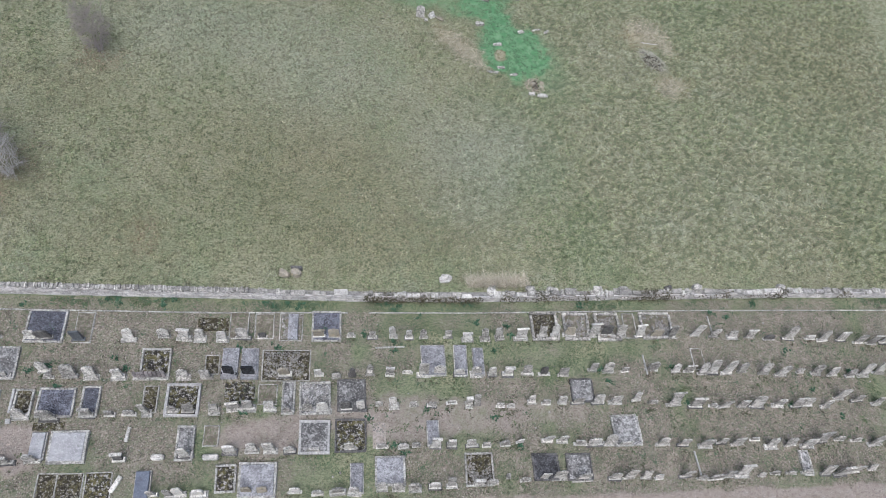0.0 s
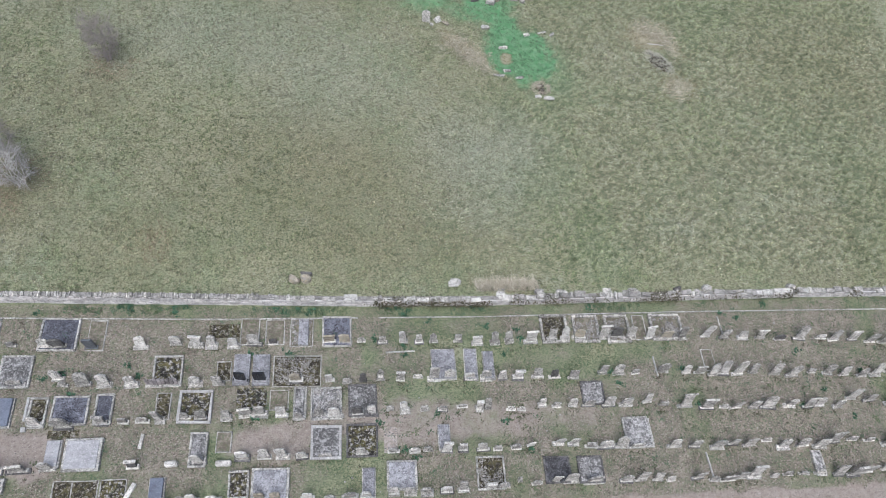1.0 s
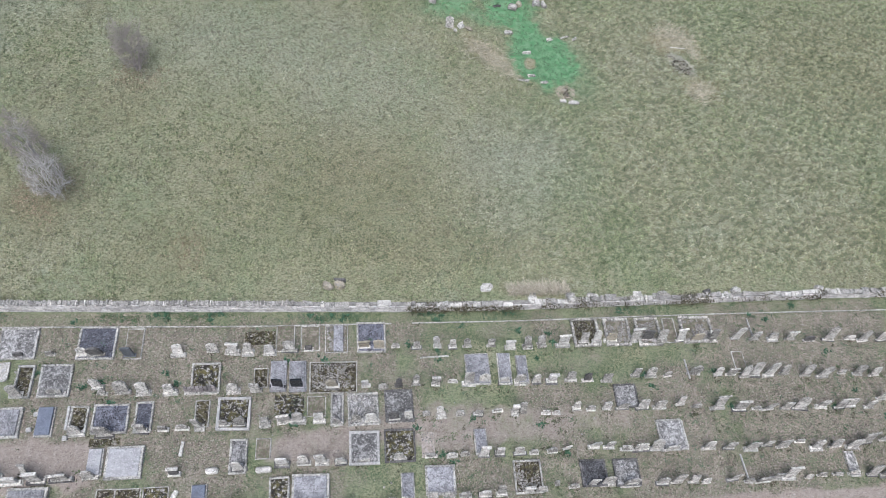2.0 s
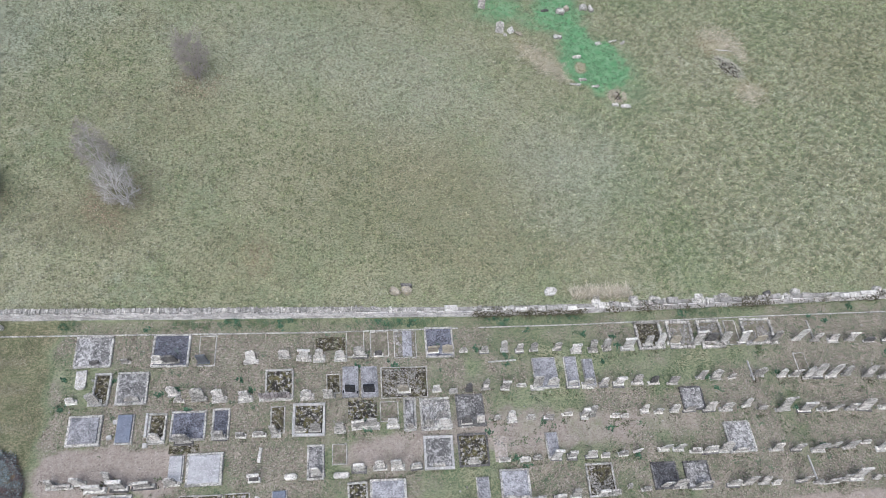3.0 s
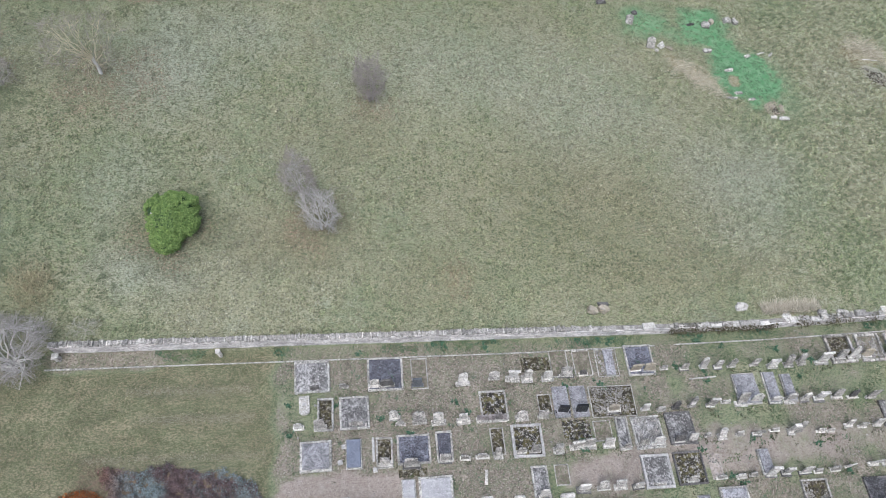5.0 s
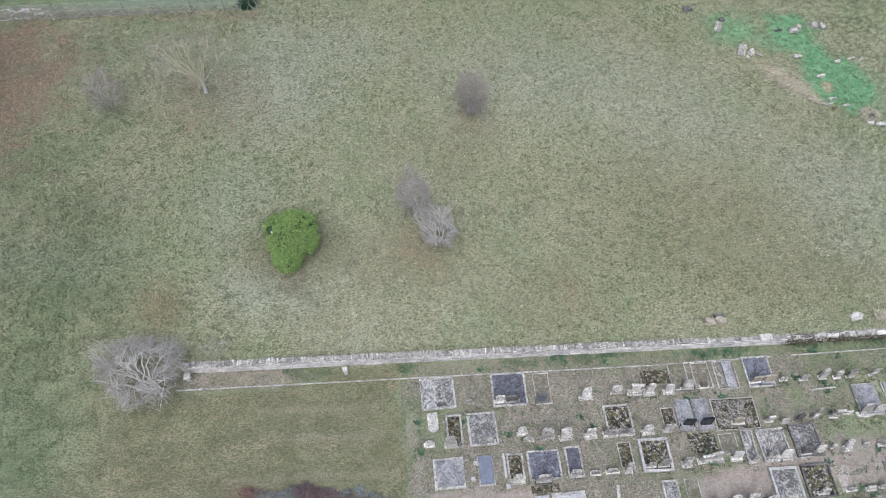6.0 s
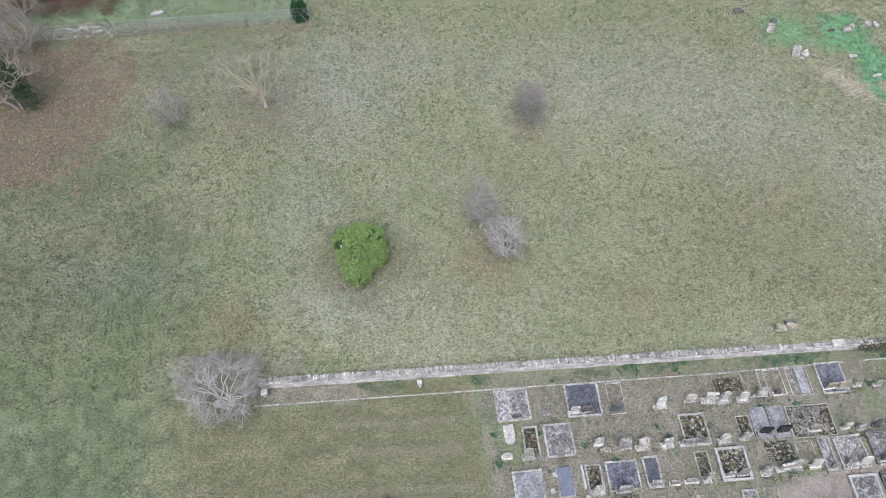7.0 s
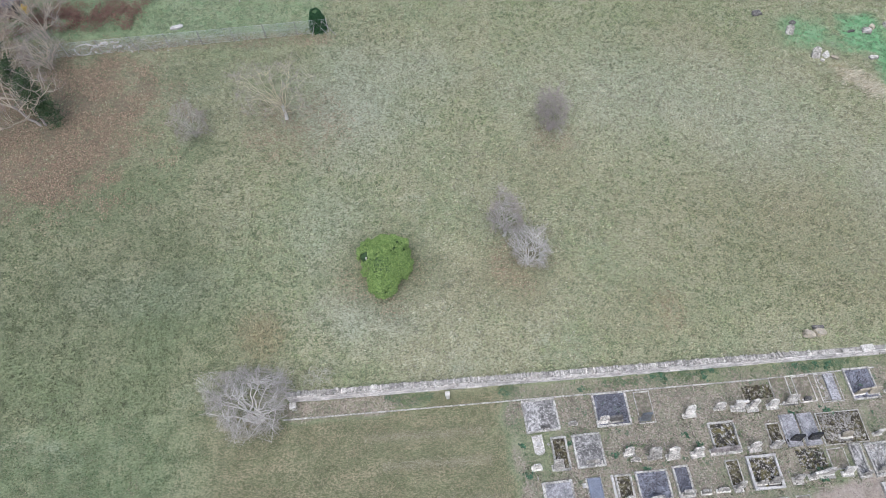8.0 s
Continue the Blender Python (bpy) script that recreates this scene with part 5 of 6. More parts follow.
def rust_shrub(x, y, r, h, label, a, b, seed):
    rng = np.random.RandomState(seed)
    root = base("rust_shrub", x, y, label, "shrub")
    n = 9000
    d = rng.normal(0, 1, (n, 3))
    d[:, 2] = np.abs(d[:, 2])
    d /= np.linalg.norm(d, axis=1)[:, None]
    p = d * np.array((r, r, h)) * rng.uniform(0.85, 1.03, (n, 1))
    leafy("leaves", root, p, 0.055, leaf_mat("rust_leaves", a, b, 0.8), rng, 0.8)
    bm = bmesh.new()
    bmesh.ops.create_icosphere(bm, subdivisions=3, radius=1.0, matrix=Matrix.Diagonal((r * 0.86, r * 0.86, h * 0.86, 1)))
    part("inner_foliage", bm, TWIG_BROWN, root)


rust_shrub(-33.9, -1.9, 2.3, 1.0, "rounded shrub in rusty orange winter leaf", (0.20, 0.07, 0.025), (0.34, 0.14, 0.05), 41)


# ---- fence, thicket and garden beyond ----
def fence():
    root = tagged(new("wire_fence"), "sagging wire mesh fence on thin concrete posts", "fence")
    x0, y0, x1, y1 = -56.0, 39.0, -32.6, 40.85
    n = 9
    MESH = Nodes("galvanised_wire", 0.5).done((0.42, 0.44, 0.45))
    POST = weathered("concrete_post", (0.50, 0.49, 0.47), (0.38, 0.37, 0.35), (0.2, 0.2, 0.19), 0.3)
    for i in range(n + 1):
        f = i / n
        x, y = x0 + (x1 - x0) * f, y0 + (y1 - y0) * f
        part("fence_post", box(x - 0.03, y - 0.03, float(land(x, y)) - 0.2, x + 0.03, y + 0.03, float(land(x, y)) + 1.55, 0, 0.008), POST, root)
    store = ([], [])
    length = math.hypot(x1 - x0, y1 - y0)
    up = Vector((0, 0, 1))

    def at(s, h):
        x, y = x0 + (x1 - x0) * s / length, y0 + (y1 - y0) * s / length
        return Vector((x, y, float(land(x, y)) + h))

    for h in (0.05, 0.75, 1.45):
        for i in range(48):
            limb(store, at(length * i / 48, h), at(length * (i + 1) / 48, h), 0.008, 0.008, 3)
    s = -1.4
    while s < length:
        for sg in (0, 1):
            a, b = (s, s + 1.4) if sg == 0 else (s + 1.4, s)
            if min(a, b) >= 0 and max(a, b) <= length:
                limb(store, at(a, 0.05), at(b, 1.45), 0.0035, 0.0035, 3)
        s += 0.11
    soup("wire_mesh", [tuple(v) for v in store[0]], store[1], MESH, root)
    for f in (0.36, 0.96, 0.985):
        x, y = x0 + (x1 - x0) * f, y0 + (y1 - y0) * f
        st = ([], [])
        limb(st, Vector((x, y, float(land(x, y)) + 1.3)), Vector((x + 0.9, y - 0.35, float(land(x, y)) - 0.05)), 0.025, 0.025, 4)
        limb(st, Vector((x, y, float(land(x, y)) + 1.3)), Vector((x - 0.5, y - 0.35, float(land(x, y)) - 0.05)), 0.025, 0.025, 4)
        soup("brace", [tuple(v) for v in st[0]], st[1], POST, root)


fence()
rng_d = np.random.RandomState(55)
for i in range(9):
    lump("rubble_block", -50.9 + rng_d.normal(0, 0.75), 40.55 + rng_d.normal(0, 0.2), rng_d.uniform(0.2, 0.5), rng_d.uniform(0.10, 0.22), rng_d.uniform(0.04, 0.08), KERB_WHITE, "flat white building rubble dumped behind the fence", "rubble", turn=rng_d.uniform(-30, 30), group="rubble along the fence", seed=i + 300)
for i in range(22):
    dx = rng_d.uniform(0, 9.5)
    lump("rubble_block", -53.6 + dx, 39.6 + dx * 0.08 + rng_d.normal(0, 0.35), rng_d.uniform(0.06, 0.2), rng_d.uniform(0.05, 0.12), rng_d.uniform(0.04, 0.09), KERB_WHITE, "white building rubble dumped along the fence", "rubble", turn=rng_d.uniform(0, 180), group="rubble along the fence", seed=i + 200)
hose = base("garden_hose", -52.3, 39.9, "white hose lying in a loose loop behind the fence", "hose")
st = ([], [])
loop = [Vector((0.75 * math.cos(a) * (1 + 0.15 * math.sin(3 * a)), 0.62 * math.sin(a), 0.06 + SLOPE * 0.75 * math.cos(a))) for a in np.linspace(0.5, 5.9, 22)]
for a, b in zip(loop, loop[1:]):
    limb(st, a, b, 0.045, 0.045, 6)
soup("coil", [tuple(v) for v in st[0]], st[1], KERB_WHITE, hose)
lump("pale_bale", -45.2, 42.1, 0.75, 0.28, 0.16, KERB_WHITE, "pale torn sack lying in the garden grass", "sack", turn=12, seed=330)


def conifer(x, y, r, h):
    rng = np.random.RandomState(51)
    root = base("columnar_conifer", x, y, "small dark green conifer beside the fence end", "conifer")
    n = 5000
    u = rng.rand(n)
    a = rng.uniform(0, 2 * np.pi, n)
    rad = r * (1 - 0.55 * u ** 2) * rng.uniform(0.75, 1.05, n)
    leafy("needles", root, np.stack([np.cos(a) * rad, np.sin(a) * rad, 0.1 + u * h], -1), 0.075, EVERGREEN, rng)
    bm = bmesh.new()
    bmesh.ops.create_cone(bm, cap_ends=True, segments=10, radius1=r * 0.75, radius2=r * 0.3, depth=h, matrix=Matrix.Translation((0, 0, h / 2)))
    part("trunk", bm, IVY, root)


conifer(-33.4, 41.3, 0.75, 1.9)

bare_tree("ivy_tree", -54.2, 32.0, "leafless tree with tan limbs above leaf litter", "tree", (-1.6, 0.2, 4.6, 4.6, 3.6, 3.0), (0.11, 2.2), 2, (18, 140, 1300), (TWIG_MAUVE, TWIG_TAN, TWIG_MAUVE), 61, thick=(0.048, 0.018, 0.008), low=-0.5, top=(-0.5, 0.2))
ivy_root = base("ivy_clump", -53.5, 32.1, "dark ivy clambering over a leafless tree", "ivy")
rng_i = np.random.RandomState(62)
climb = rng_i.rand(9000) ** 0.8
pi_ = rng_i.normal(0, 1, (9000, 3)) * np.array((0.42, 0.42, 0.3)) + np.stack([0.35 - 1.3 * climb, 0.9 * climb, 0.3 + 7.6 * climb], -1)
pi_ = pi_[(pi_[:, 2] > 0) & (fog(pi_[:, 0], pi_[:, 2], 0.7, 2, 6) > 0.40)]
leafy("leaves", ivy_root, pi_, 0.085, IVY, rng_i, 0.6)
for i, (x, y, h, k) in enumerate(((-57.5, 37.5, 4.8, 0), (-60.5, 35.0, 5.5, 1), (-55.4, 41.5, 5.2, 1), (-59.0, 41.4, 5.0, 0), (-61.5, 39.5, 5.5, 0), (-54.6, 38.0, 3.6, 1), (-62.5, 31.0, 6.0, 0), (-57.4, 43.6, 4.4, 0))):
    bare_tree("thicket_tree", x, y, "tangled leafless thicket tree along the fence", "tree", (0, 0, h * 0.52, h * 0.52, h * 0.48, h * 0.46), (0.09, h * 0.16), 3, (14, 110, 900), (TWIG_TAN, TWIG_TAN, TWIG_BROWN if k == 0 else TWIG_MAUVE), 70 + i, thick=(0.034, 0.016, 0.008), group="thicket by the fence")
rng_b = np.random.RandomState(58)
for i in range(18):
    x, y = -57.5 + 9.5 * (i + 0.5) / 18 + rng_b.normal(0, 0.4), 43.9 + rng_b.normal(0, 0.9)
    h = rng_b.uniform(0.5, 0.9)
    bare_tree("bramble", x, y, "low brown winter bramble in the garden beyond", "bush", (0, 0, h * 0.5, h * 1.3, h * 1.1, h * 0.6), (0.02, 0.1), 3, (8, 20, 200), (TWIG_RUST, TWIG_RUST, TWIG_RUST), 90 + i, thick=(0.016, 0.012, 0.010), group="brambles beyond the fence")

rng_k = np.random.RandomState(59)
n = 30000
kx, ky = rng_k.uniform(-58, -47.5, n), rng_k.uniform(41.6, 46, n)
mask = np.maximum(spot(kx, ky, -54.0, 43.7, 3.0, 1.5), 0.8 * spot(kx, ky, -49.9, 44.0, 1.7, 1.1)) * smooth(0.3, 0.6, fog(kx, ky, 0.6, 2, 61))
sel = rng_k.rand(n) < mask * 0.5
kx, ky = kx[sel], ky[sel]
bracken = tagged(new("dead_bracken"), "dead reddish-brown bracken in the garden beyond", "bracken", kind="stuff")
leafy("fronds", bracken, np.stack([kx, ky, land(kx, ky) + rng_k.uniform(0.05, 0.55, len(kx))], -1), 0.075, leaf_mat("bracken_fronds", (0.125, 0.075, 0.057), (0.26, 0.165, 0.122), 0.9), rng_k, 0.8)

trestle = base("garden_trestle", -39.8, 45.4, "white folding trestle standing in the garden", "trestle", turn=20)
for sx, sy, tilt in ((-0.4, -0.25, -14), (0.4, -0.25, -14), (-0.4, 0.25, 14), (0.4, 0.25, 14)):
    ob = part("leg", box(-0.035, -0.035, -0.05, 0.035, 0.035, 1.0, 0, 0.005), KERB_WHITE, trestle)
    ob.matrix_basis = pose(sx, sy, 0, tilt, 0, 0)
part("rail", box(-0.55, -0.05, 0.95, 0.55, 0.05, 1.03, 0, 0.01), KERB_WHITE, trestle)

# sheet-covered trailer by the thicket
shed = base("garden_trailer", -59.2, 44.9, "dark sheeted garden trailer with a yellow container", "trailer", turn=-12)
part("body", box(-1.4, -0.8, 0.25, 1.4, 0.8, 1.1, 0, 0.06), DARK_STONE, shed)
part("sheet", box(-1.45, -0.85, 1.1, 1.45, 0.85, 1.22, 0, 0.05, 0.02), SLAB_BLUE, shed, "blue-grey sheet cover")
part("container", box(1.6, -0.25, 0.0, 2.1, 0.25, 0.6, 0, 0.05), Nodes("yellow_plastic", 0.5).done((0.62, 0.42, 0.04)), shed, "yellow plastic container")
for s in (-0.9, 0.9):
    bm = bmesh.new()
    bmesh.ops.create_cone(bm, cap_ends=True, segments=14, radius1=0.3, radius2=0.3, depth=0.18, matrix=pose(s, -0.85, 0.28, 90, 0, 0))
    part("wheel", bm, BLACK_GRANITE, shed)


# ---- heaps ----
def heap(x, y, rx, ry, turn, n, m, label, seed, h=0.7, hollow=0.0):
    """Cut branches thrown together, long or ring-shaped."""
    rng = np.random.RandomState(seed)
    root = base("branch_heap", x, y, label, "heap", turn=turn)
    store = ([], [])
    for i in range(n):
        a, q = rng.uniform(0, 2 * np.pi), math.sqrt(rng.uniform(hollow, 1.0)) * (0.85 + 0.3 * rng.rand())
        rim = 1 - q * q if not hollow else math.sin(math.pi * min(max((q - 0.5) / 0.6, 0.1), 0.9))
        c = Vector((q * rx * math.cos(a), q * ry * math.sin(a), max(rng.uniform(0.02, h) * max(rim, 0.05), 0.02)))
        d = Vector((rng.normal(), rng.normal(), rng.normal() * 0.3)).normalized() * rng.uniform(0.05, 0.24)
        limb(store, c - d, c + d, rng.uniform(0.006, 0.019), rng.uniform(0.004, 0.011), 4)
    tagged(soup("brushwood", [tuple(v) for v in store[0]], store[1], m, root), kind="stuff")
    bm = bmesh.new()
    bmesh.ops.create_icosphere(bm, subdivisions=3, radius=1, matrix=Matrix.Diagonal((rx * 0.85, ry * 0.85, h * (0.5 if not hollow else 0.12), 1)))
    for v in bm.verts:
        v.co *= 0.8 + 0.5 * noise.noise(v.co * 2.2)
    part("core", bm, MOSS, root)


heap(30.45, 32.0, 1.75, 0.85, -52, 700, TWIG_OLIVE, "long grey heap of cut branches on the meadow", 101)
heap(18.9, 28.0, 0.85, 0.75, 0, 260, TWIG_TAN, "ring of brushwood and stones in the hollow", 102, 0.35, 0.35)
pole = base("cut_pole", 30.7, 34.1, "pale cut pole lying in dry grass", "pole", turn=-8)
st = ([], [])
limb(st, Vector((-0.8, 0, 0.10)), Vector((0.8, 0, 0.02)), 0.05, 0.035, 7)
soup("shaft", [tuple(v) for v in st[0]], st[1], BARK_GREY, pole)


# ---- grass, straw, weeds and fallen leaves ----
def blades(rng, x, y, size, col, lean, name, label, per=3, wide=0.40, category="grass"):
    """Tufts of grass: every tuft is a few bent blades."""
    n = len(x)
    x, y, size = np.repeat(x, per), np.repeat(y, per), np.repeat(size, per)
    col = np.repeat(col, per, 0) * rng.uniform(0.66, 1.34, (n * per, 1))
    k = n * per
    x = x + rng.normal(0, 0.035, k)
    y = y + rng.normal(0, 0.035, k)
    z = land(x, y) + lie(x, y)
    a = rng.uniform(0, 2 * np.pi, k)
    h = size * rng.uniform(0.6, 1.3, k)
    out = h * rng.uniform(0.4, 1.3, k)
    wd = h * wide * rng.uniform(0.7, 1.3, k)
    dx, dy = np.cos(a), np.sin(a)
    p = np.stack([x, y, z], -1)
    side = np.stack([-dy, dx, 0 * a], -1) * wd[:, None]
    tip = p + np.stack([dx * out + lean[0] * h, dy * out + lean[1] * h, h], -1)
    v = np.stack([p - side, p + side, tip], 1).reshape(-1, 3)
    # Shade among the roots is put into the colour: dark foot, lighter tip.
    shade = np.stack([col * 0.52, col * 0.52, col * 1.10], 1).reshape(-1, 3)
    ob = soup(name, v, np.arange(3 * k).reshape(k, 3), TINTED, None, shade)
    return tagged(ob, label, category, kind="stuff")


rng = np.random.RandomState(77)


def scatter(n, x0, x1, y0, y1):
    return rng.uniform(x0, x1, n), rng.uniform(y0, y1, n)


x, y = scatter(660000, -64, 56, 9.0, 50)
back = y - wall_y(x)
s_, l_, st_, li_, g_, mo_, da_ = covers(x, y)
clump = smooth(0.32, 0.66, fog(x, y, 0.30, 3, 12))
pale_, brown_, swell_ = tones(x, y)
keep = ((back > 0.5) | (x < -37)) & (rng.rand(len(x)) < 0.36 + 0.64 * clump + 0.35 * da_) & (rng.rand(len(x)) > li_ * 0.5)
x, y, l_, st_, li_, da_, clump, pale_, brown_, swell_ = (q[keep] for q in (x, y, l_, st_, li_, da_, clump, pale_, brown_, swell_))
big = fog(x, y, 9, 3, 14)[:, None]
green, olive, dry, pale = (np.array(c) for c in ((0.225, 0.272, 0.142), (0.300, 0.320, 0.188), (0.360, 0.345, 0.228), (0.385, 0.385, 0.285)))
r = (0.75 * rng.rand(len(x)) + 0.7 * fog(x, y, 0.9, 3, 15) - 0.16)[:, None] + (big - 0.5) * 1.2
col = np.where(r < 0.36, green, np.where(r < 0.68, olive, np.where(r < 0.92, dry, pale)))
col = col * (1 - 0.6 * brown_[:, None]) + np.array((0.285, 0.258, 0.160)) * 0.6 * brown_[:, None]
col = col * (1 - 0.6 * pale_[:, None]) + np.array((0.395, 0.410, 0.325)) * 0.6 * pale_[:, None]
grain = smooth(0.32, 0.68, fog(x, y, 0.19, 2, 81))[:, None]
# swell_ paints the tussocks' light and shade into the blades; grain is random.
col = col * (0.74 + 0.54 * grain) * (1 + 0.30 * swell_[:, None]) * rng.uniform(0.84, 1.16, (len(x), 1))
col = col * (1 - 0.75 * da_[:, None]) + np.array((0.140, 0.172, 0.092)) * rng.uniform(0.6, 1.4, (len(x), 1)) * 0.75 * da_[:, None]
col = col * (1 - l_[:, None]) + np.array((0.170, 0.310, 0.165)) * rng.uniform(0.7, 1.3, (len(x), 1)) * l_[:, None]
col = col * (1 - 0.8 * st_[:, None]) + np.array((0.36, 0.29, 0.17)) * 0.8 * st_[:, None]
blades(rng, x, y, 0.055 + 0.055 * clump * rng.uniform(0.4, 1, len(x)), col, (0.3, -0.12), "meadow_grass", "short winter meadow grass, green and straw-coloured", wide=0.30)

x, y = scatter(320000, -64, 56, -10, 9.0)
s_, l_, st_, li_, g_, mo_, da_ = covers(x, y)
clump = fog(x, y, 0.8, 3, 22)
keep = ((y < wall_y(x) - 0.05) | (x < -37)) & (rng.rand(len(x)) < (0.75 - 0.72 * s_) * (0.12 + 1.5 * smooth(0.35, 0.65, clump))) & (g_ < 0.3) & (bed_mask(x, y) < 0.2)
x, y, mo_, s_ = x[keep], y[keep], mo_[keep], s_[keep]
r = (0.6 * rng.rand(len(x)) + 0.8 * fog(x, y, 1.1, 2, 25) - 0.2)[:, None]
turf_col = np.where(rng.rand(len(x), 1) < 0.4, np.array((0.220, 0.240, 0.130)), np.array((0.300, 0.280, 0.180))) * rng.uniform(0.75, 1.25, (len(x), 1))
col = np.where(r < 0.45, np.array((0.125, 0.185, 0.095)), np.where(r < 0.80, np.array((0.185, 0.215, 0.120)), np.array((0.30, 0.285, 0.20))))
col = col * (1 - 0.9 * mo_[:, None]) + turf_col * 0.9 * mo_[:, None]
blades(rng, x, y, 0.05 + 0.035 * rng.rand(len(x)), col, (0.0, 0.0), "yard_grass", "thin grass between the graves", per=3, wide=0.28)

# green weeds at the wall foot and between the graves
x, y = scatter(1300, -34, 58, -4.6, 8.3)
m_ = fog(x, y, 2.2, 2, 31)
keep = (rng.rand(len(x)) < smooth(0.50, 0.68, m_)) & (x > -22.5)
wx = rng.uniform(-33, 58, 900)
wy = wall_y(wx) - rng.uniform(0.08, 0.75, 900)
k2 = fog(wx, wy, 3.0, 2, 33) > 0.56
x, y = np.concatenate([x[keep], wx[k2]]), np.concatenate([y[keep], wy[k2]])
cx, cy = np.repeat(x, 9) + rng.normal(0, 0.13, 9 * len(x)), np.repeat(y, 9) + rng.normal(0, 0.11, 9 * len(x))
col = np.repeat(np.where(rng.rand(len(x), 1) < 0.6, np.array((0.120, 0.185, 0.110)), np.array((0.145, 0.190, 0.095))), 9, 0)
tall = np.repeat(np.where(rng.rand(len(x)) < 0.10, 0.13, 0.065), 9)
col = np.where(tall[:, None] > 0.1, np.array((0.080, 0.160, 0.095)), col)
blades(rng, cx, cy, tall, col, (0, 0), "weeds", "patches of low green weeds among the graves", per=4, wide=0.42, category="weeds")

# dark moss cushions on the bare earth
x, y = scatter(700, -23, 56, -5, 8.2)
keep = rng.rand(len(x)) < smooth(0.42, 0.6, fog(x, y, 1.8, 2, 37))
hs = np.array(SITES)
hs = np.repeat(hs[rng.rand(len(hs)) < 0.8], 6, 0)
ring_x = hs[:, 0] + hs[:, 2] * rng.normal(0, 0.5, len(hs))
ring_y = hs[:, 1] - 0.15 + rng.normal(0, 0.25, len(hs))
x, y = np.concatenate([x[keep], ring_x]), np.concatenate([y[keep], ring_y])
cx, cy = np.repeat(x, 7) + rng.normal(0, 0.07, 7 * len(x)), np.repeat(y, 7) + rng.normal(0, 0.06, 7 * len(x))
blades(rng, cx, cy, np.full(len(cx), 0.040), np.where(rng.rand(len(cx), 1) < 0.55, np.array((0.105, 0.094, 0.064)), np.array((0.115, 0.140, 0.074))), (0, 0), "moss_cushions", "dark moss cushions on bare earth", per=3, wide=0.8, category="moss")

# pale mown streaks in the turf
for y0, y1, xa, xb in ((6.15, 5.95, -32, -24.5), (4.35, 4.15, -31, -24.2), (2.1, 1.75, -34, -23.5)):
    x = rng.uniform(xa, xb, 2600)
    y = y0 + (y1 - y0) * (x - xa) / (xb - xa) + rng.normal(0, 0.17, 2600)
    blades(rng, x, y, np.full(2600, 0.045), np.tile(np.array((0.37, 0.355, 0.255)), (2600, 1)), (0.4, 0), "hay_streak", "pale streak of cut grass", per=2, wide=0.4)

# straw-coloured tall grass behind the wall
x = rng.uniform(11.6, 16.2, 700)
y = wall_y(x) + 0.7 + rng.uniform(0, 0.75, 700)
blades(rng, x, y, rng.uniform(0.25, 0.5, 700), np.tile(np.array((0.58, 0.535, 0.42)), (700, 1)), (-0.35, 0.3), "tall_dry_grass", "tall straw-coloured grass behind the wall", per=3, wide=0.04)

dry_x, dry_y = [], []
for cx, cy, ax, ay, many in ((30.4, 36.0, 0.9, 0.55, 420), (31.5, 35.0, 0.6, 0.55, 300), (32.2, 33.7, 0.35, 0.7, 220), (31.6, 28.7, 0.75, 0.65, 460), (12.0, 32.6, 0.8, 0.7, 380), (13.3, 31.3, 0.7, 0.6, 380), (14.3, 30.0, 0.5, 0.4, 150)):
    dry_x.append(rng.normal(cx, ax, many))
    dry_y.append(rng.normal(cy, ay, many))
x, y = np.concatenate(dry_x), np.concatenate(dry_y)
blades(rng, x, y, rng.uniform(0.12, 0.26, len(x)), np.tile(np.array((0.60, 0.555, 0.43)), (len(x), 1)) * rng.uniform(0.8, 1.2, (len(x), 1)), (0.5, -0.5), "rank_dry_grass", "rank straw-coloured grass round the heap and hollow", per=4, wide=0.07)

x, y = rng.normal(-38.0, 0.7, 420), rng.normal(13.3, 0.8, 420)
blades(rng, x, y, rng.uniform(0.15, 0.38, 420), np.tile(np.array((0.40, 0.36, 0.22)), (420, 1)), (0.1, 0.2), "dry_weed_stalks", "clump of dry weed stalks near the wall end", per=3, wide=0.05)

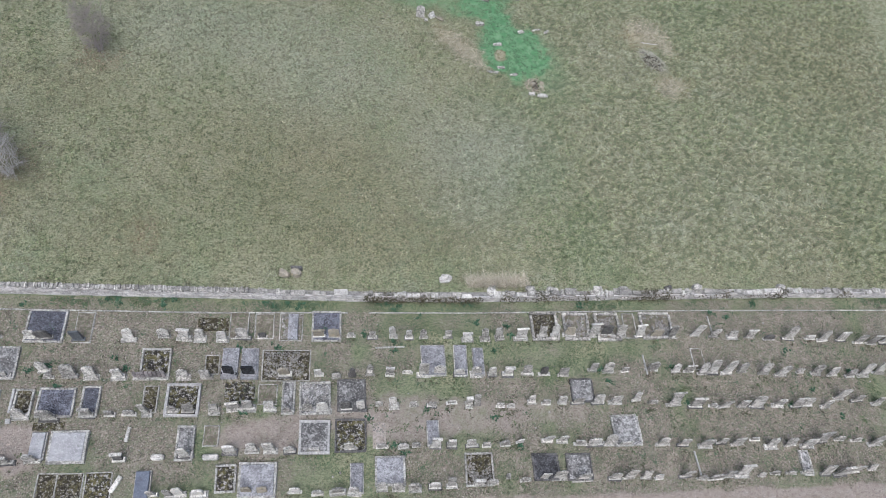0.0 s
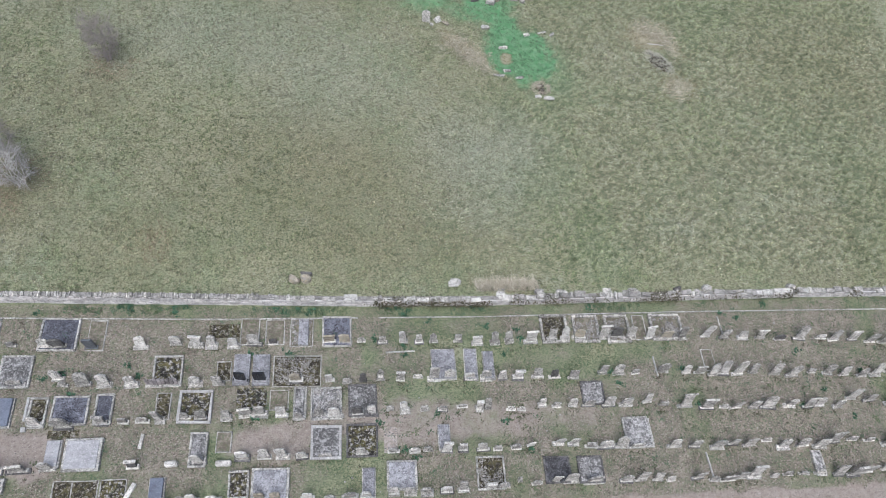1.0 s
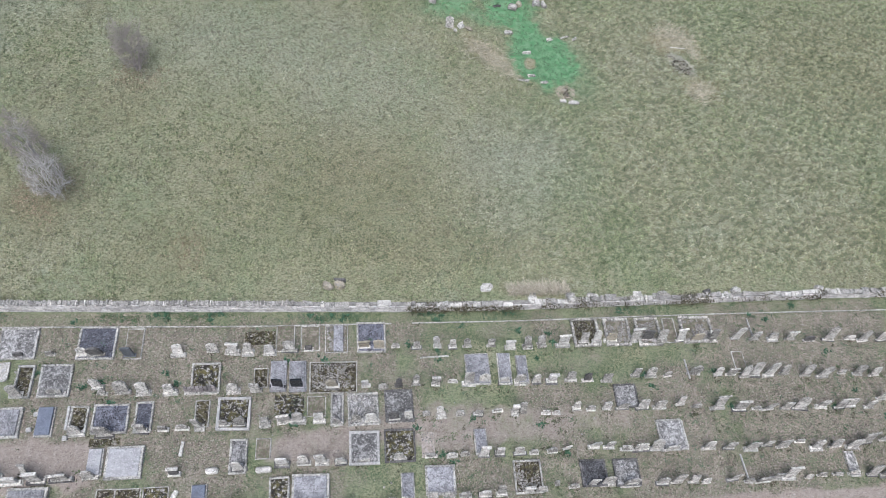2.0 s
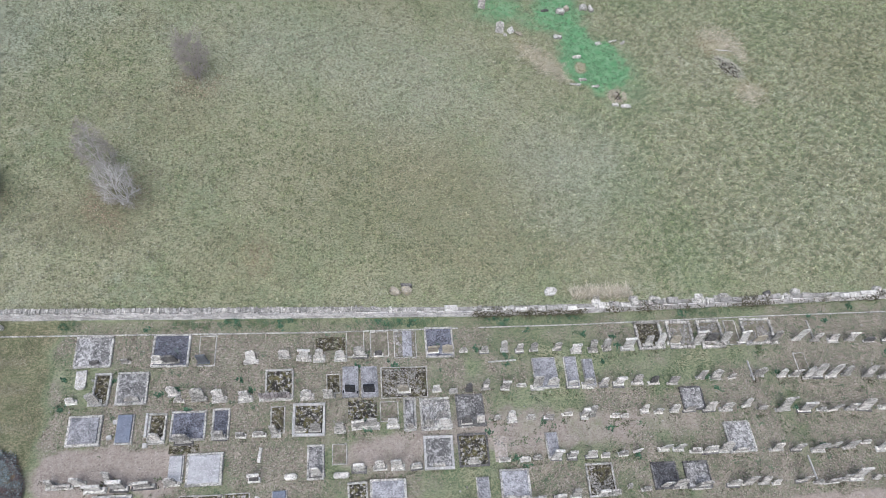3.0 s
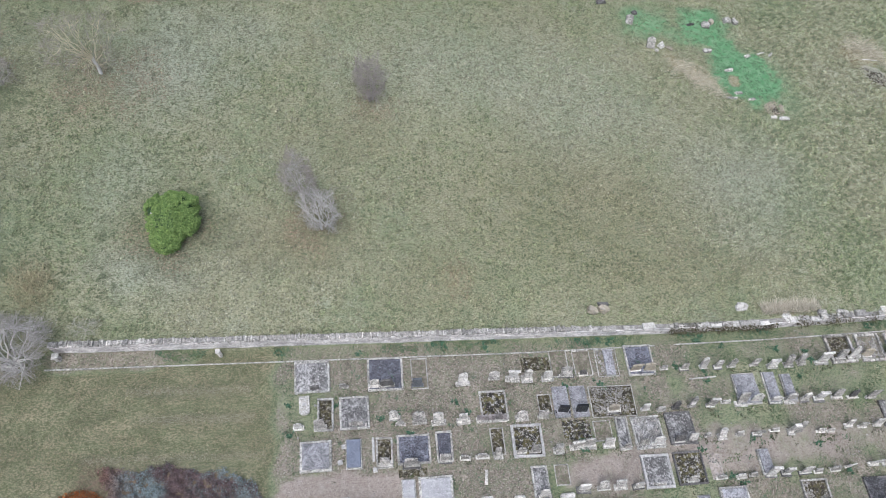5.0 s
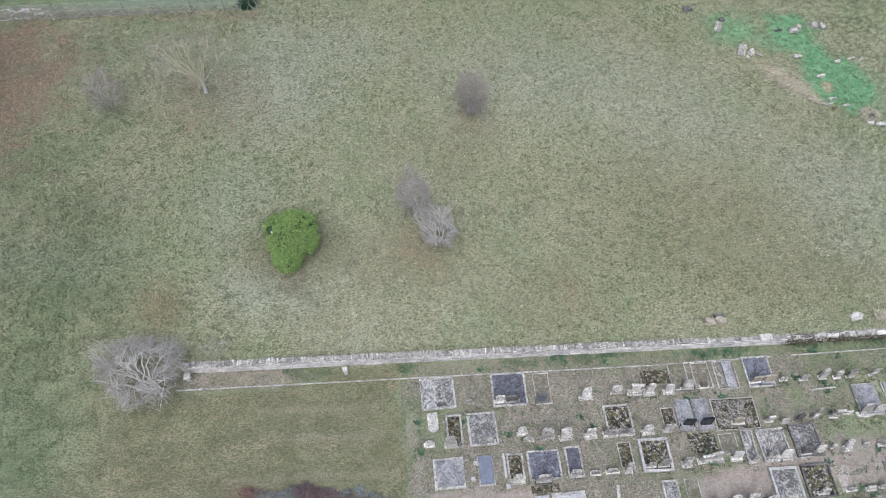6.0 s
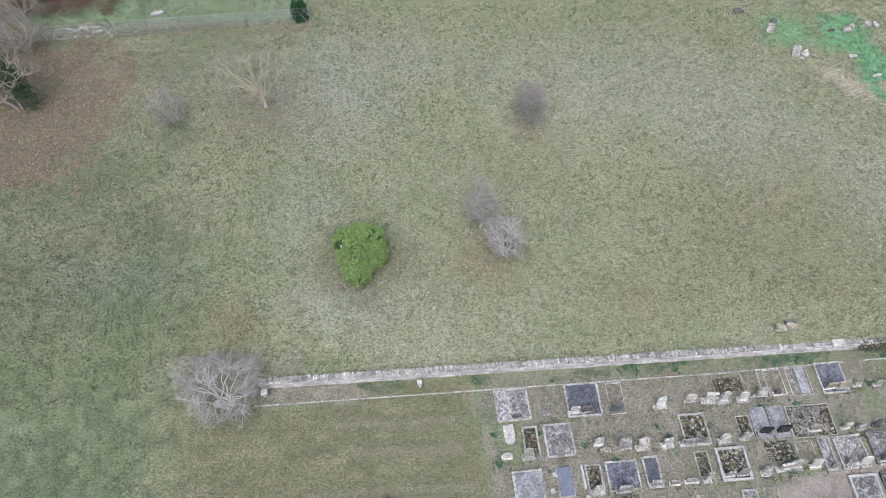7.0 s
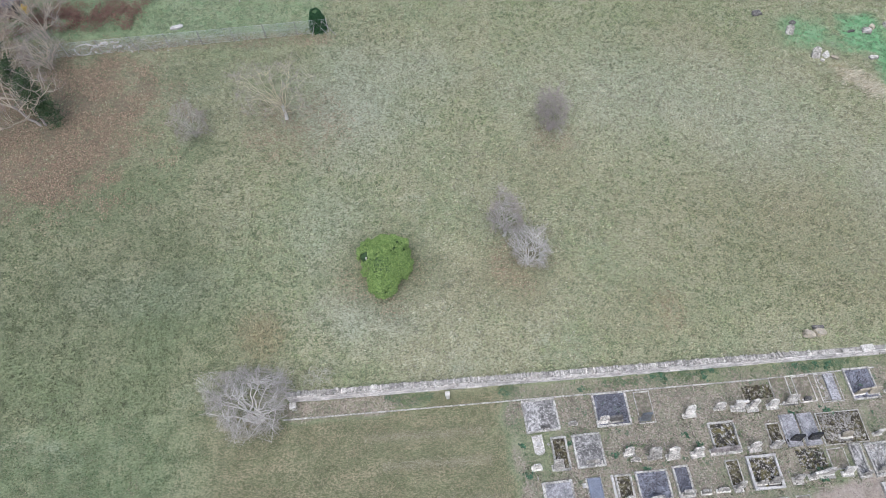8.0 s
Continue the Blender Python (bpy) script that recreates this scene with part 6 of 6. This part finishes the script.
# dark creepers hanging on the wall
x = np.concatenate([rng.uniform(4.2, 12.5, 900), rng.uniform(8, 40, 1500)])
x = x[(fog(x, x * 0, 1.6, 3, 47) > 0.5) | (x < 12)]
y = wall_y(x) - rng.uniform(-0.1, 0.22, len(x))
n = len(x)
p = np.stack([x, y, land(x, y * 0 + wall_y(x) - 0.3) + rng.uniform(0.05, 0.95, n)], -1)
knots = []
for cx, half, many in ((5.6, 1.3, 420), (8.1, 0.7, 200), (14.4, 0.4, 110), (17.2, 0.7, 200), (20.6, 0.4, 90), (25.4, 0.9, 420), (26.9, 0.4, 140), (31.8, 0.5, 170), (36.4, 0.6, 160), (42.0, 0.7, 160)):
    kx = rng.normal(cx, half * 0.55, many)
    knots.append(np.stack([kx, wall_y(kx) + rng.normal(0.05, 0.22, many), SLOPE * kx + 0.03 + rng.uniform(0.25, 1.22, many)], -1))
p = np.concatenate([p] + knots)
cr = tagged(new("creeper"), "dark straggling creeper over a damaged stretch of wall", "creeper", kind="stuff")
leafy("stems", cr, p, 0.085, leaf_mat("creeper_stems", (0.055, 0.055, 0.032), (0.15, 0.13, 0.085), 0.9), rng, 0.3)

# fallen leaves
x, y = scatter(380000, -64, -10, 10, 42)
s_, l_, st_, li_, g_, mo_, da_ = covers(x, y)
keep = rng.rand(len(x)) < li_ ** 1.1 * 0.95 * smooth(0.26, 0.6, fog(x, y, 1.5, 3, 44))
lx, ly = x[keep], y[keep]
ex, ey = rng.normal(-10.6, 0.6, 170), rng.normal(12.6, 0.9, 170)
lx, ly = np.concatenate([lx, ex]), np.concatenate([ly, ey])
n = len(lx)
p = np.stack([lx, ly, land(lx, ly) + 0.05 + rng.uniform(0, 0.05, n)], -1)
lv = tagged(new("fallen_leaves"), "fallen tan and brown leaves scattered under trees", "leaves", kind="stuff")
leafy("leaf_litter", lv, p, 0.062, leaf_mat("dead_leaves", (0.130, 0.092, 0.064), (0.40, 0.315, 0.225), 0.9), rng, 2.0)

# small stones in the earth of the burial ground
x, y = scatter(3800, -23, 56, -6.5, 8.4)
s_, l_, st_, li_, g_, mo_, da_ = covers(x, y)
keep = (rng.rand(len(x)) < 0.2 + 0.6 * s_) & (y < wall_y(x) - 0.1)
x, y = x[keep], y[keep]
sz = rng.uniform(0.012, 0.035, len(x)) * np.where(rng.rand(len(x)) < 0.04, 2.0, 1.0)
st_ob = soup("scattered_stones", *chips(rng, np.stack([x, y, land(x, y) + 0.02], -1), sz), RUBBLE)
tagged(st_ob, "small pale stones scattered over bare earth", "stones", kind="stuff")
